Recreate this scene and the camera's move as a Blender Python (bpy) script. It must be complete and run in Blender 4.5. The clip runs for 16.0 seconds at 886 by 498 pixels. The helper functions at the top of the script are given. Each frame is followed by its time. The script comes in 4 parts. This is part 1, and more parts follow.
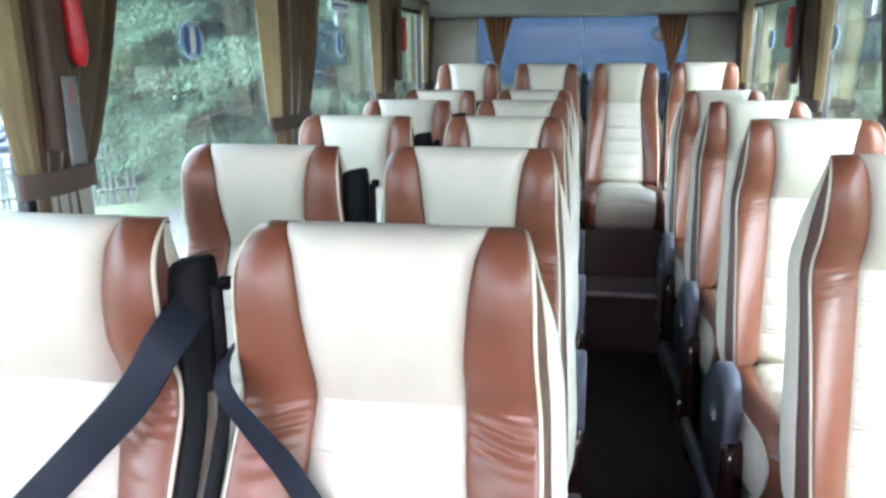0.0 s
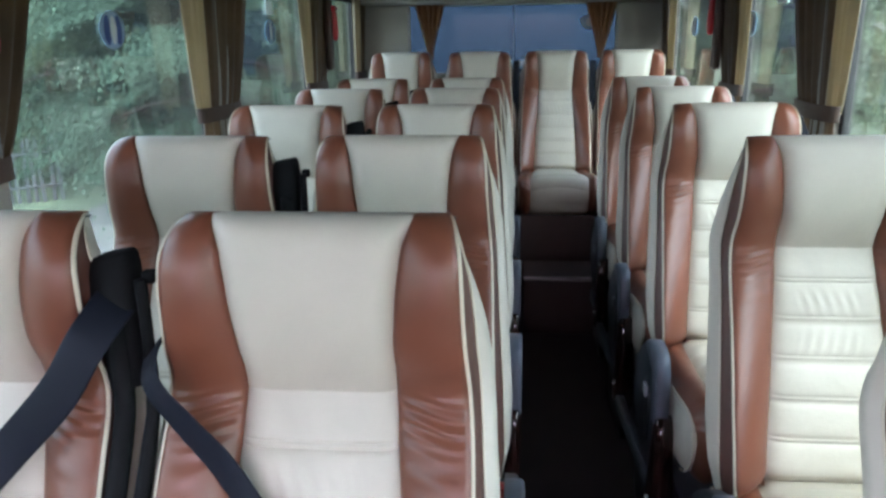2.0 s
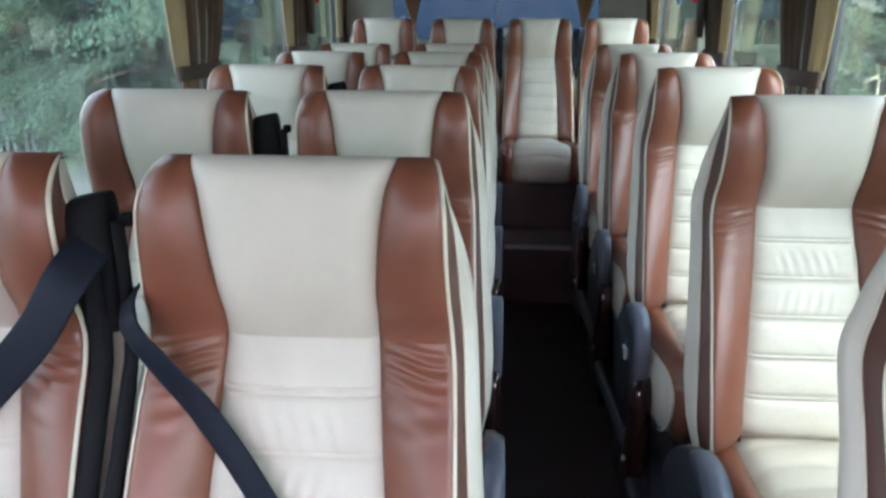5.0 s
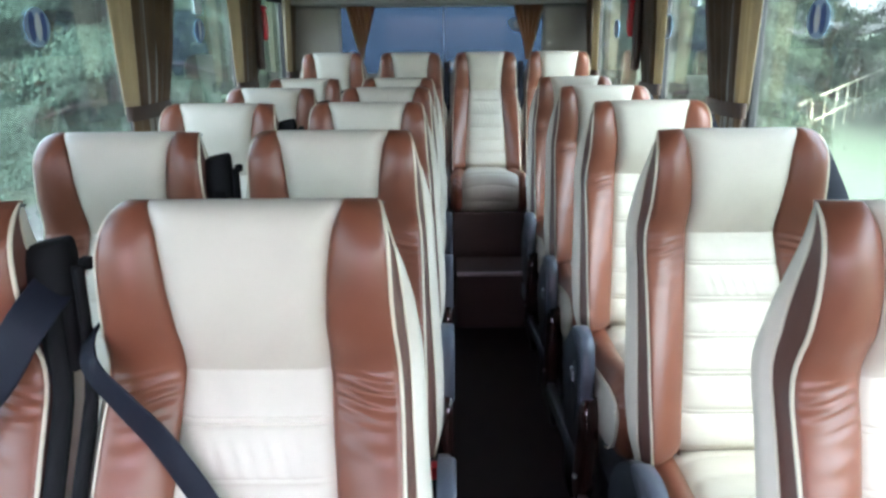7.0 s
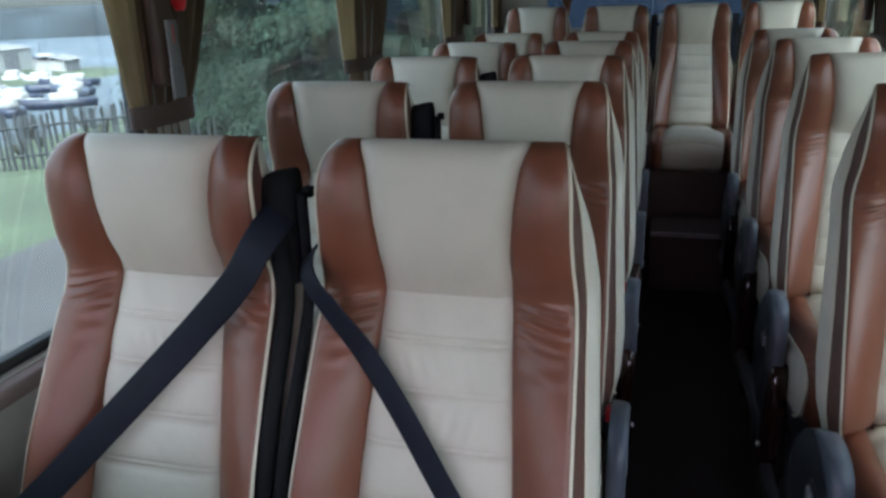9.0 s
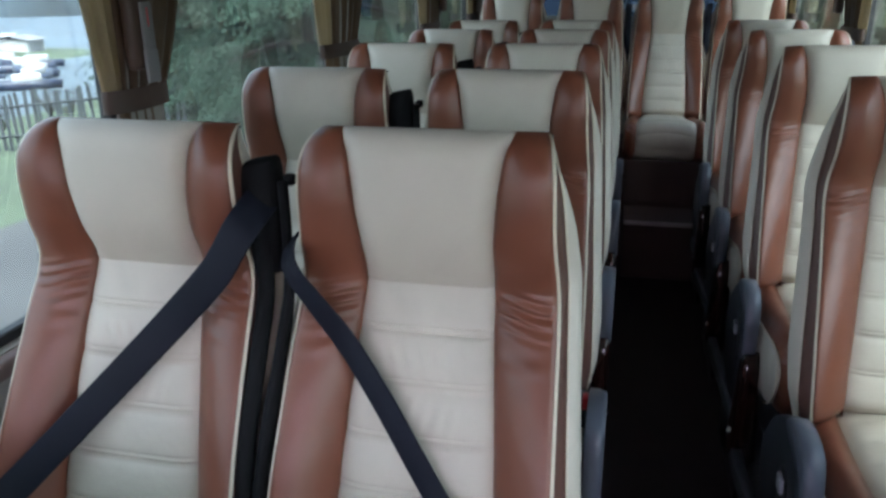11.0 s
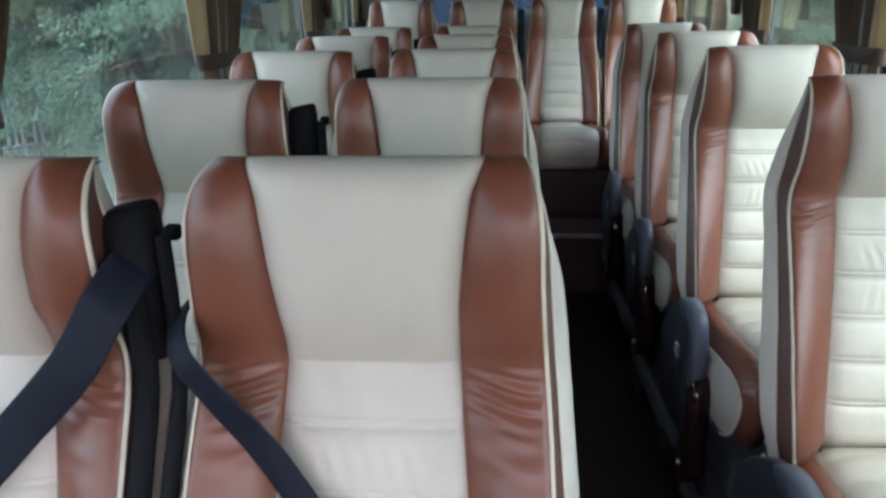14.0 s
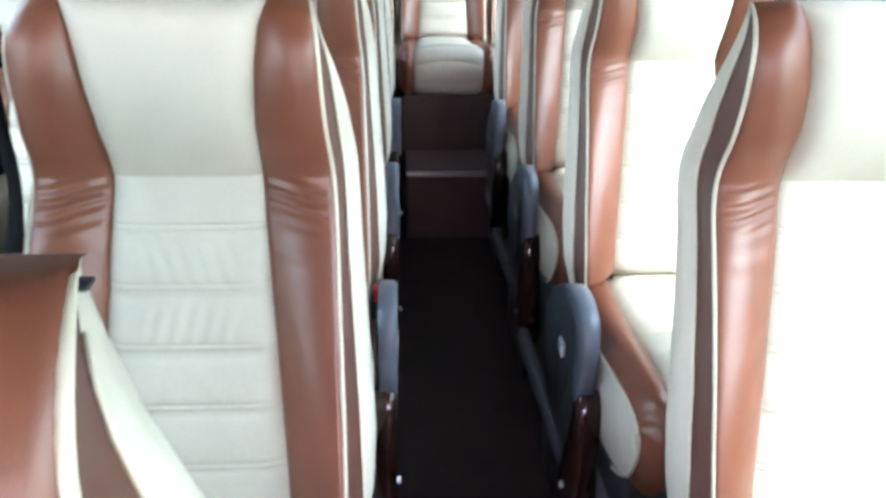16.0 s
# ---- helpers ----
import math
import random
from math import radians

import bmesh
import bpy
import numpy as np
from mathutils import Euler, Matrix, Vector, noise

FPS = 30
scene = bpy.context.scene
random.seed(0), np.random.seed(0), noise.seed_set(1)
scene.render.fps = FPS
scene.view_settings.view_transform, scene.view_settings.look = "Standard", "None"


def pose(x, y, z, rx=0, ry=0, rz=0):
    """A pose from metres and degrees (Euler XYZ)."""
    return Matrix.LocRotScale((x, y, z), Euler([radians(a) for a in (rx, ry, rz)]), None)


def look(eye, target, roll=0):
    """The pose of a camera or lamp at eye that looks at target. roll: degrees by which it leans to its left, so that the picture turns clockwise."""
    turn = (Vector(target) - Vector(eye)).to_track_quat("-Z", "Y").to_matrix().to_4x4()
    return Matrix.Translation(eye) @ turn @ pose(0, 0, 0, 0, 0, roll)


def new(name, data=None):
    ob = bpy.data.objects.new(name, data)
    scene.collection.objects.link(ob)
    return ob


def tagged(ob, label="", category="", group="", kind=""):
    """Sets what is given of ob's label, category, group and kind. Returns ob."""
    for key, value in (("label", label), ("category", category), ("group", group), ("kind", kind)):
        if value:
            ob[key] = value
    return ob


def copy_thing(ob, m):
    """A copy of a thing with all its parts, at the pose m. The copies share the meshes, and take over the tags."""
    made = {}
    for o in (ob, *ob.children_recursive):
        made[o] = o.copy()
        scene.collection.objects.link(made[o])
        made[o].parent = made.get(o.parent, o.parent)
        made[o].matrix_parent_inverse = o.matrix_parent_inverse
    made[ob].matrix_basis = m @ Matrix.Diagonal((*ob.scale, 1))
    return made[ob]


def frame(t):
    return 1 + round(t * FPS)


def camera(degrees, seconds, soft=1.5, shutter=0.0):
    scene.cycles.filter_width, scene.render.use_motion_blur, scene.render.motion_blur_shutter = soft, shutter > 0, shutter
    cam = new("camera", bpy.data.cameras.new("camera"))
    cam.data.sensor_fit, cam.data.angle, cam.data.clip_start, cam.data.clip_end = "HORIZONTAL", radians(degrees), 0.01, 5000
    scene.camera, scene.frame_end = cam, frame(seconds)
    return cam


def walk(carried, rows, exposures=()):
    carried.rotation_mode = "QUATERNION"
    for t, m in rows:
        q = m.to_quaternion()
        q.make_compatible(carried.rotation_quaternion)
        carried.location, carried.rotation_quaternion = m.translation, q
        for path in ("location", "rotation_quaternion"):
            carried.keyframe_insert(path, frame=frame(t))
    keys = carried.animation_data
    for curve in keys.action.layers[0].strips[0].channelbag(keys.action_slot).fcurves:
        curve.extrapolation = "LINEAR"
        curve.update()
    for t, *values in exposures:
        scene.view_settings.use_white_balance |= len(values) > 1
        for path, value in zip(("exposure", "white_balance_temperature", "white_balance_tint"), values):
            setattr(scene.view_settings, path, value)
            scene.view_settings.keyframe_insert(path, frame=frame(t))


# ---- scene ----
from mathutils.bvhtree import BVHTree

cam = camera(60.3, 16.0, soft=2.8, shutter=0.4)
# seconds, eye x y z in metres, yaw, pitch, roll in degrees
PATH = [
    (0.0, 0.206, -0.806, 1.387, 10.04, -14.81, 0.55),
    (0.5, 0.215, -0.812, 1.384, 9.01, -15.53, 0.75),
    (1.0, 0.223, -0.812, 1.387, 6.90, -15.30, 0.98),
    (1.5, 0.223, -0.812, 1.386, 5.34, -15.69, 0.83),
    (2.0, 0.223, -0.814, 1.385, 5.35, -15.65, 0.89),
    (2.5, 0.222, -0.818, 1.385, 5.36, -15.42, 0.70),
    (3.0, 0.217, -0.811, 1.359, 4.37, -18.35, -0.50),
    (3.5, 0.217, -0.824, 1.353, 7.14, -15.85, -0.17),
    (4.0, 0.221, -0.814, 1.349, 4.90, -18.09, 0.21),
    (6.5, 0.217, -0.850, 1.366, 3.26, -15.86, -0.22),
    (7.0, 0.237, -0.877, 1.377, 0.46, -15.54, 0.57),
    (7.5, 0.289, -0.912, 1.370, 3.25, -16.73, 0.75),
    (8.0, 0.293, -0.941, 1.374, 11.27, -17.01, 1.84),
    (8.5, 0.273, -0.950, 1.372, 15.55, -17.96, 1.78),
    (11.0, 0.245, -0.949, 1.375, 13.38, -19.38, 0.78),
    (11.5, 0.237, -0.947, 1.349, 15.28, -23.71, 1.08),
    (12.0, 0.249, -0.952, 1.322, 15.27, -30.09, 0.04),
    (12.5, 0.259, -0.957, 1.294, 15.25, -33.43, 0.80),
    (13.0, 0.244, -0.916, 1.300, 13.66, -31.16, 0.10),
    (13.5, 0.167, -0.800, 1.336, 5.89, -22.23, -0.31),
    (14.0, 0.128, -0.708, 1.344, 4.35, -18.73, 1.06),
    (14.5, 0.168, -0.571, 1.354, 8.20, -21.19, 7.00),
    (15.0, 0.247, -0.394, 1.347, 7.47, -21.96, 5.21),
    (15.3, 0.288, -0.339, 1.338, 5.67, -23.58, 3.65),
    (15.5, 0.286, -0.301, 1.332, 5.26, -25.44, 3.08),
    (15.6, 0.287, -0.280, 1.324, 3.46, -26.77, 2.39),
    (16.0, 0.262, -0.200, 1.307, -2.66, -25.62, -0.78),
]
BASE = 3.6
EXPOSURES = [(t, BASE + e, 6050 if 8.2 < t < 13 else 6120 if t > 14 or t == 13 else 6020, 34 if t == 13 else 37) for t, e in ((0.0, 1.2), (0.5, 0.85), (1.0, 0.45), (2.0, 0.2), (4.0, 0.3), (6.5, 0.45), (7.5, 0.85), (8.0, 0.3), (8.5, -0.72), (11.0, -0.5),
             (12.5, 0.42), (13.0, 0.33), (13.5, -0.02), (14.0, 0.02), (14.5, -0.55), (15.0, 0.35), (15.5, 0.6), (16.0, 1.4))]
walk(cam, [(t, pose(x, y, z, 90 + pitch, roll, yaw)) for t, x, y, z, yaw, pitch, roll in PATH], EXPOSURES)

# ---- daylight: bright overcast sky ----
world = bpy.data.worlds.new("overcast_sky")
scene.world = world
world.use_nodes = True
wn = world.node_tree.nodes
sky = wn.new("ShaderNodeTexSky")
sky.sky_type, sky.sun_disc = "NISHITA", False
sky.sun_elevation, sky.sun_rotation = radians(56), radians(155)
sky.air_density, sky.dust_density, sky.ozone_density = 1.0, 4.0, 1.0
wn["Background"].inputs["Strength"].default_value = 0.15
cloud = wn.new("ShaderNodeHueSaturation")
cloud.inputs["Saturation"].default_value = 0.45
world.node_tree.links.new(sky.outputs["Color"], cloud.inputs["Color"])
world.node_tree.links.new(cloud.outputs["Color"], wn["Background"].inputs["Color"])
sun = new("sun", bpy.data.lights.new("sun", "SUN"))
sun.data.energy, sun.data.angle, sun.data.color = 0.7, radians(50), (1.0, 0.88, 0.79)
sun.matrix_world = look((6 * math.sin(radians(155)), 6 * math.cos(radians(155)), 8.9), (0, 0, 0))


# ---- materials ----
def shader(name):
    m = bpy.data.materials.new(name)
    m.use_nodes = True
    return m, m.node_tree.nodes, m.node_tree.links, m.node_tree.nodes["Principled BSDF"]


def surface(name, base, rough=0.5, metal=0.0, vary=0.12, grain=0.0, grain_size=300.0, blotch=6.0, spec=0.5, sheen=0.0, wear=None, by_object=0.0):
    """Base colour with large blotches and fine grain, bump from the grain."""
    m, n, l, b = shader(name)
    co = n.new("ShaderNodeTexCoord")
    big = n.new("ShaderNodeTexNoise")
    big.inputs["Scale"].default_value, big.inputs["Detail"].default_value = blotch, 4
    l.new(co.outputs["Object"], big.inputs["Vector"])
    fine = n.new("ShaderNodeTexNoise")
    fine.inputs["Scale"].default_value, fine.inputs["Detail"].default_value = grain_size, 2
    l.new(co.outputs["Object"], fine.inputs["Vector"])
    ramp = n.new("ShaderNodeValToRGB")
    ramp.color_ramp.elements[0].position, ramp.color_ramp.elements[1].position = 0.3, 0.7
    lo = [max(0, c * (1 - vary)) for c in base]
    hi = [min(1, c * (1 + vary)) for c in base]
    if wear:
        lo = wear
    ramp.color_ramp.elements[0].color, ramp.color_ramp.elements[1].color = (*lo, 1), (*hi, 1)
    l.new(big.outputs["Fac"], ramp.inputs["Fac"])
    col = ramp.outputs["Color"]
    if by_object:
        info, hsv = n.new("ShaderNodeObjectInfo"), n.new("ShaderNodeHueSaturation")
        rng = n.new("ShaderNodeMapRange")
        rng.inputs["To Min"].default_value, rng.inputs["To Max"].default_value = 1 - by_object, 1 + by_object
        l.new(info.outputs["Random"], rng.inputs["Value"])
        l.new(rng.outputs["Result"], hsv.inputs["Value"])
        l.new(col, hsv.inputs["Color"])
        col = hsv.outputs["Color"]
    l.new(col, b.inputs["Base Color"])
    rr = n.new("ShaderNodeMapRange")
    rr.inputs["To Min"].default_value, rr.inputs["To Max"].default_value = max(0.02, rough - 0.08), min(1, rough + 0.08)
    l.new(big.outputs["Fac"], rr.inputs["Value"])
    l.new(rr.outputs["Result"], b.inputs["Roughness"])
    b.inputs["Metallic"].default_value, b.inputs["Specular IOR Level"].default_value = metal, spec
    if sheen:
        b.inputs["Sheen Weight"].default_value = sheen
    if grain:
        bump = n.new("ShaderNodeBump")
        bump.inputs["Strength"].default_value, bump.inputs["Distance"].default_value = grain, 0.002
        l.new(fine.outputs["Fac"], bump.inputs["Height"])
        l.new(bump.outputs["Normal"], b.inputs["Normal"])
    return m


def leather(name, base, rough, cell=420.0, dark=0.8, crease=0.35):
    """Leather: cell grain, soft creases, slightly dirty blotches."""
    m, n, l, b = shader(name)
    co = n.new("ShaderNodeTexCoord")
    vor = n.new("ShaderNodeTexVoronoi")
    vor.feature = "DISTANCE_TO_EDGE"
    vor.inputs["Scale"].default_value = cell
    big = n.new("ShaderNodeTexNoise")
    big.inputs["Scale"].default_value, big.inputs["Detail"].default_value, big.inputs["Distortion"].default_value = 5.0, 5, 0.6
    mid = n.new("ShaderNodeTexNoise")
    mid.inputs["Scale"].default_value, mid.inputs["Detail"].default_value = 28.0, 3
    for t in (vor, big, mid):
        l.new(co.outputs["Object"], t.inputs["Vector"])
    ramp = n.new("ShaderNodeValToRGB")
    ramp.color_ramp.elements[0].position, ramp.color_ramp.elements[1].position = 0.25, 0.72
    ramp.color_ramp.elements[0].color = (*[c * dark for c in base], 1)
    ramp.color_ramp.elements[1].color = (*[min(1, c * 1.06) for c in base], 1)
    l.new(big.outputs["Fac"], ramp.inputs["Fac"])
    l.new(ramp.outputs["Color"], b.inputs["Base Color"])
    rr = n.new("ShaderNodeMapRange")
    rr.inputs["To Min"].default_value, rr.inputs["To Max"].default_value = rough - 0.07, rough + 0.1
    l.new(mid.outputs["Fac"], rr.inputs["Value"])
    l.new(rr.outputs["Result"], b.inputs["Roughness"])
    b.inputs["Specular IOR Level"].default_value = 0.5
    b1, b2 = n.new("ShaderNodeBump"), n.new("ShaderNodeBump")
    b1.inputs["Strength"].default_value, b1.inputs["Distance"].default_value = crease, 0.004
    b2.inputs["Strength"].default_value, b2.inputs["Distance"].default_value = 0.15, 0.0008
    l.new(mid.outputs["Fac"], b1.inputs["Height"])
    l.new(vor.outputs["Distance"], b2.inputs["Height"])
    l.new(b1.outputs["Normal"], b2.inputs["Normal"])
    l.new(b2.outputs["Normal"], b.inputs["Normal"])
    return m


def glass(name, tint, gloss=1.0, haze=0.007):
    """A thin tinted pane: clear, with a pale film put in for haze, and a mirror gloss by Fresnel."""
    m = bpy.data.materials.new(name)
    m.use_nodes = True
    n, l = m.node_tree.nodes, m.node_tree.links
    n.remove(n["Principled BSDF"])
    tr, gl, mix, lw = (n.new(k) for k in ("ShaderNodeBsdfTransparent", "ShaderNodeBsdfGlossy", "ShaderNodeMixShader", "ShaderNodeLayerWeight"))
    tr.inputs["Color"].default_value = (*tint, 1)
    gl.inputs["Roughness"].default_value = 0.015
    lw.inputs["Blend"].default_value = 0.5
    pw, ad = n.new("ShaderNodeMath"), n.new("ShaderNodeMath")
    pw.operation, ad.operation = "POWER", "MULTIPLY_ADD"
    pw.inputs[1].default_value, ad.inputs[1].default_value, ad.inputs[2].default_value = 3.4, 0.8 * gloss, 0.045 * gloss
    l.new(lw.outputs["Facing"], pw.inputs[0])
    l.new(pw.outputs[0], ad.inputs[0])
    l.new(ad.outputs[0], mix.inputs["Fac"])
    # pale translucent film stands in for the reflective haze that lifts the view's blacks
    film, dm, dn, dr = (n.new(k) for k in ("ShaderNodeBsdfTranslucent", "ShaderNodeMixShader", "ShaderNodeTexNoise", "ShaderNodeMapRange"))
    film.inputs["Color"].default_value = (0.75, 0.80, 0.78, 1)
    dn.inputs["Scale"].default_value, dn.inputs["Detail"].default_value = 3.0, 5
    dr.inputs["To Min"].default_value, dr.inputs["To Max"].default_value = haze * 0.6, haze * 1.4
    l.new(dn.outputs["Fac"], dr.inputs["Value"])
    l.new(dr.outputs["Result"], dm.inputs["Fac"])
    l.new(tr.outputs["BSDF"], dm.inputs[1])
    l.new(film.outputs["BSDF"], dm.inputs[2])
    l.new(dm.outputs["Shader"], mix.inputs[1])
    l.new(gl.outputs["BSDF"], mix.inputs[2])
    l.new(mix.outputs["Shader"], n["Material Output"].inputs["Surface"])
    return m


CREAM = leather("cream_leather", (0.54, 0.487, 0.402), 0.5, 380, 0.84, 0.35)
BROWN = leather("tan_brown_leather", (0.190, 0.060, 0.032), 0.36, 420, 0.78, 0.12)
BROWN_DARK = leather("dark_brown_leather", (0.10, 0.036, 0.024), 0.45, 420, 0.75, 0.15)
PIPING = leather("cream_piping", (0.58, 0.52, 0.40), 0.45, 500, 0.9, 0.2)
BLACK = surface("black_plastic", (0.016, 0.016, 0.019), 0.35, vary=0.2, grain=0.1, grain_size=500)
WEBBING = surface("black_webbing", (0.006, 0.0078, 0.0155), 0.62, vary=0.15, grain=0.5, grain_size=700, spec=0.25)
SLEEVE = surface("matt_black_sleeve", (0.007, 0.007, 0.008), 0.8, vary=0.2, grain=0.4, grain_size=500, spec=0.15)
GREY = surface("slate_grey_plastic", (0.082, 0.094, 0.120), 0.36, vary=0.15, grain=0.15, grain_size=600)
GREY_DARK = surface("dark_slate_plastic", (0.024, 0.026, 0.031), 0.4, vary=0.15, grain=0.15, grain_size=600)
WENGE = surface("polished_dark_brown_plastic", (0.022, 0.008, 0.006), 0.12, vary=0.3, blotch=14)
RED = surface("red_plastic", (0.55, 0.02, 0.025), 0.3, vary=0.08)
CHROME = surface("chrome", (0.8, 0.8, 0.82), 0.12, metal=1.0, vary=0.04)
LATCH = surface("pale_grey_plastic", (0.26, 0.28, 0.30), 0.35, vary=0.1, grain=0.1)
ALLOY = surface("worn_aluminium", (0.30, 0.25, 0.25), 0.3, metal=0.6, vary=0.12, grain=0.2)
RAIL = surface("slate_blue_plastic", (0.15, 0.17, 0.20), 0.4, vary=0.12, grain=0.15, grain_size=600)
CARPET = surface("black_brown_floor_covering", (0.032, 0.021, 0.023), 0.5, vary=0.3, grain=0.6, grain_size=420, blotch=9)
RISER = surface("dark_brown_carpet", (0.042, 0.019, 0.017), 0.7, vary=0.25, grain=0.6, grain_size=420)
PODIUM = surface("grey_vinyl", (0.22, 0.235, 0.26), 0.5, vary=0.15, grain=0.3, grain_size=300)
PANEL = surface("grey_beige_trim", (0.34, 0.31, 0.27), 0.6, vary=0.08, grain=0.2, grain_size=350)
SILLTRIM = surface("grey_brown_sill_trim", (0.17, 0.115, 0.10), 0.5, vary=0.12, grain=0.2, grain_size=350)
PANEL_DARK = surface("dark_grey_trim", (0.06, 0.06, 0.06), 0.55, vary=0.12, grain=0.2)
CEILING = surface("grey_ceiling_cloth", (0.11, 0.105, 0.095), 0.8, vary=0.06, grain=0.4, grain_size=400)
HEADER = surface("pale_grey_header_cloth", (0.40, 0.39, 0.35), 0.85, vary=0.06, grain=0.4, grain_size=400)
REARCLOTH = surface("grey_green_cloth", (0.36, 0.34, 0.29), 0.85, vary=0.08, grain=0.4, grain_size=400)
CURTAIN = surface("brown_gold_curtain", (0.125, 0.072, 0.036), 0.55, vary=0.25, grain=0.5, grain_size=260, blotch=9, sheen=0.3)
LINING = surface("pale_gold_lining", (0.44, 0.35, 0.225), 0.6, vary=0.12, grain=0.3, grain_size=260, sheen=0.2)
TIE = surface("brown_curtain_tie", (0.06, 0.032, 0.022), 0.45, vary=0.2, grain=0.4)
PELMET = surface("rust_brown_curtain", (0.36, 0.155, 0.06), 0.55, vary=0.2, grain=0.4, grain_size=260, sheen=0.3)
RUBBER = surface("black_rubber", (0.015, 0.015, 0.015), 0.6, vary=0.2)
GLASS = glass("green_tinted_glass", (0.70, 0.835, 0.775))
GLASS_FRONT = glass("clear_glass", (0.95, 0.935, 0.94))
GLASS_REAR = glass("blue_tinted_glass", (0.29, 0.42, 0.47), 0.2)
DULL = surface("grey_white_plastic", (0.17, 0.165, 0.17), 0.5, vary=0.06)
WHITE = surface("white_sticker", (0.75, 0.78, 0.82), 0.4, vary=0.05)
BLUE = surface("blue_sticker", (0.05, 0.1, 0.32), 0.4, vary=0.08)
BLUEJOINT = surface("grey_blue_joint", (0.26, 0.34, 0.46), 0.5, vary=0.06)
PALEBLUE = surface("pale_blue_sticker", (0.35, 0.5, 0.68), 0.4, vary=0.06)

for cloth, share in ((CURTAIN, 0.4), (LINING, 0.55), (PELMET, 0.3)):
    n, l = cloth.node_tree.nodes, cloth.node_tree.links
    tr, mix = n.new("ShaderNodeBsdfTranslucent"), n.new("ShaderNodeMixShader")
    l.new(n["Principled BSDF"].inputs["Base Color"].links[0].from_socket, tr.inputs["Color"])
    mix.inputs["Fac"].default_value = share
    l.new(n["Principled BSDF"].outputs["BSDF"], mix.inputs[1])
    l.new(tr.outputs["BSDF"], mix.inputs[2])
    l.new(mix.outputs["Shader"], n["Material Output"].inputs["Surface"])


# ---- mesh helpers ----
def finish(bm, name, material, smooth=True):
    bmesh.ops.recalc_face_normals(bm, faces=bm.faces)
    me = bpy.data.meshes.new(name)
    for f in bm.faces:
        f.smooth = smooth
    bm.to_mesh(me)
    bm.free()
    me.materials.append(material)
    return me


def part(name, bm, material, parent=None, label="", smooth=True):
    """Links a bmesh as one mesh object under a thing or a part."""
    ob = new(name, finish(bm, name, material, smooth))
    ob.parent = parent
    if label:
        ob["label"] = label
    return ob


def thing(name, label, category, group="", m=None):
    ob = tagged(new(name), label, category, group)
    ob.empty_display_size = 0.05
    if m is not None:
        ob.matrix_basis = m
    return ob


def box(lo, hi, bevel=0.0, seg=2, bm=None):
    bm2 = bmesh.new()
    bmesh.ops.create_cube(bm2, size=1)
    for v in bm2.verts:
        v.co = Vector([lo[i] + (v.co[i] + 0.5) * (hi[i] - lo[i]) for i in range(3)])
    if bevel:
        bmesh.ops.bevel(bm2, geom=bm2.edges[:], offset=bevel, segments=seg, affect="EDGES", profile=0.5)
    if bm is None:
        return bm2
    me = bpy.data.meshes.new("tmp")
    bm2.to_mesh(me)
    bm2.free()
    bm.from_mesh(me)
    bpy.data.meshes.remove(me)
    return bm


def lattice(rows, closed=False, caps=False, bm=None):
    """A quad sheet through rows of points."""
    bm = bm or bmesh.new()
    vs = [[bm.verts.new(p) for p in r] for r in rows]
    for a, b in zip(vs, vs[1:]):
        n = len(a)
        for i in range(n if closed else n - 1):
            j = (i + 1) % n
            bm.faces.new((a[i], a[j], b[j], b[i]))
    if caps:
        bm.faces.new(vs[0])
        bm.faces.new(vs[-1])
    return bm


def tube(points, r, n=8, bm=None):
    pts = [Vector(p) for p in points]
    rows = []
    up = Vector((0.3, 0.2, 1)).normalized()
    for i, p in enumerate(pts):
        d = (pts[min(i + 1, len(pts) - 1)] - pts[max(i - 1, 0)]).normalized()
        s = d.cross(up if abs(d.dot(up)) < 0.95 else Vector((1, 0, 0))).normalized()
        t = s.cross(d)
        rr = float(r[i] if isinstance(r, (list, tuple)) else r)
        rows.append([p + rr * (math.cos(2 * math.pi * k / n) * s + math.sin(2 * math.pi * k / n) * t) for k in range(n)])
    return lattice(rows, closed=True, caps=True, bm=bm)


def catmull(pts, k=6, closed=False):
    pts = [Vector(p) for p in pts]
    n, out = len(pts), []
    rng = range(n) if closed else range(n - 1)
    for i in rng:
        g = (lambda j: pts[j % n]) if closed else (lambda j: pts[max(0, min(n - 1, j))])
        a, b, c, d = g(i - 1), g(i), g(i + 1), g(i + 2)
        for s in range(k):
            t = s / k
            out.append(0.5 * (2 * b + (c - a) * t + (2 * a - 5 * b + 4 * c - d) * t * t + (3 * b - a - 3 * c + d) * t ** 3))
    if not closed:
        out.append(pts[-1])
    return out


def slab(outline, x0, x1, bevel=0.006):
    """A plate with the outline (y, z), from x0 to x1, with softened rims."""
    pts = catmull([(0, y, z) for y, z in outline], 4, True)
    c = sum(pts, Vector()) / len(pts)
    s = 1 if x1 > x0 else -1
    rows = []
    for x, k in ((x0, 0.0), (x1 - s * bevel, 0.0), (x1 - s * bevel * 0.3, 0.35), (x1, 1.0)):
        rows.append([Vector((x, p.y, p.z)) + (c - p).normalized() * bevel * k for p in pts])
    return lattice(rows, closed=True, caps=True)


def curve_fn(zs, vals, lo, hi, smooth=9):
    """A smooth function through table values."""
    g = np.linspace(lo, hi, 241)
    v = np.interp(g, zs, vals)
    k = np.ones(smooth) / smooth
    v = np.convolve(np.pad(v, smooth // 2, mode="edge"), k, mode="valid")
    return lambda z: float(np.interp(z, g, v))


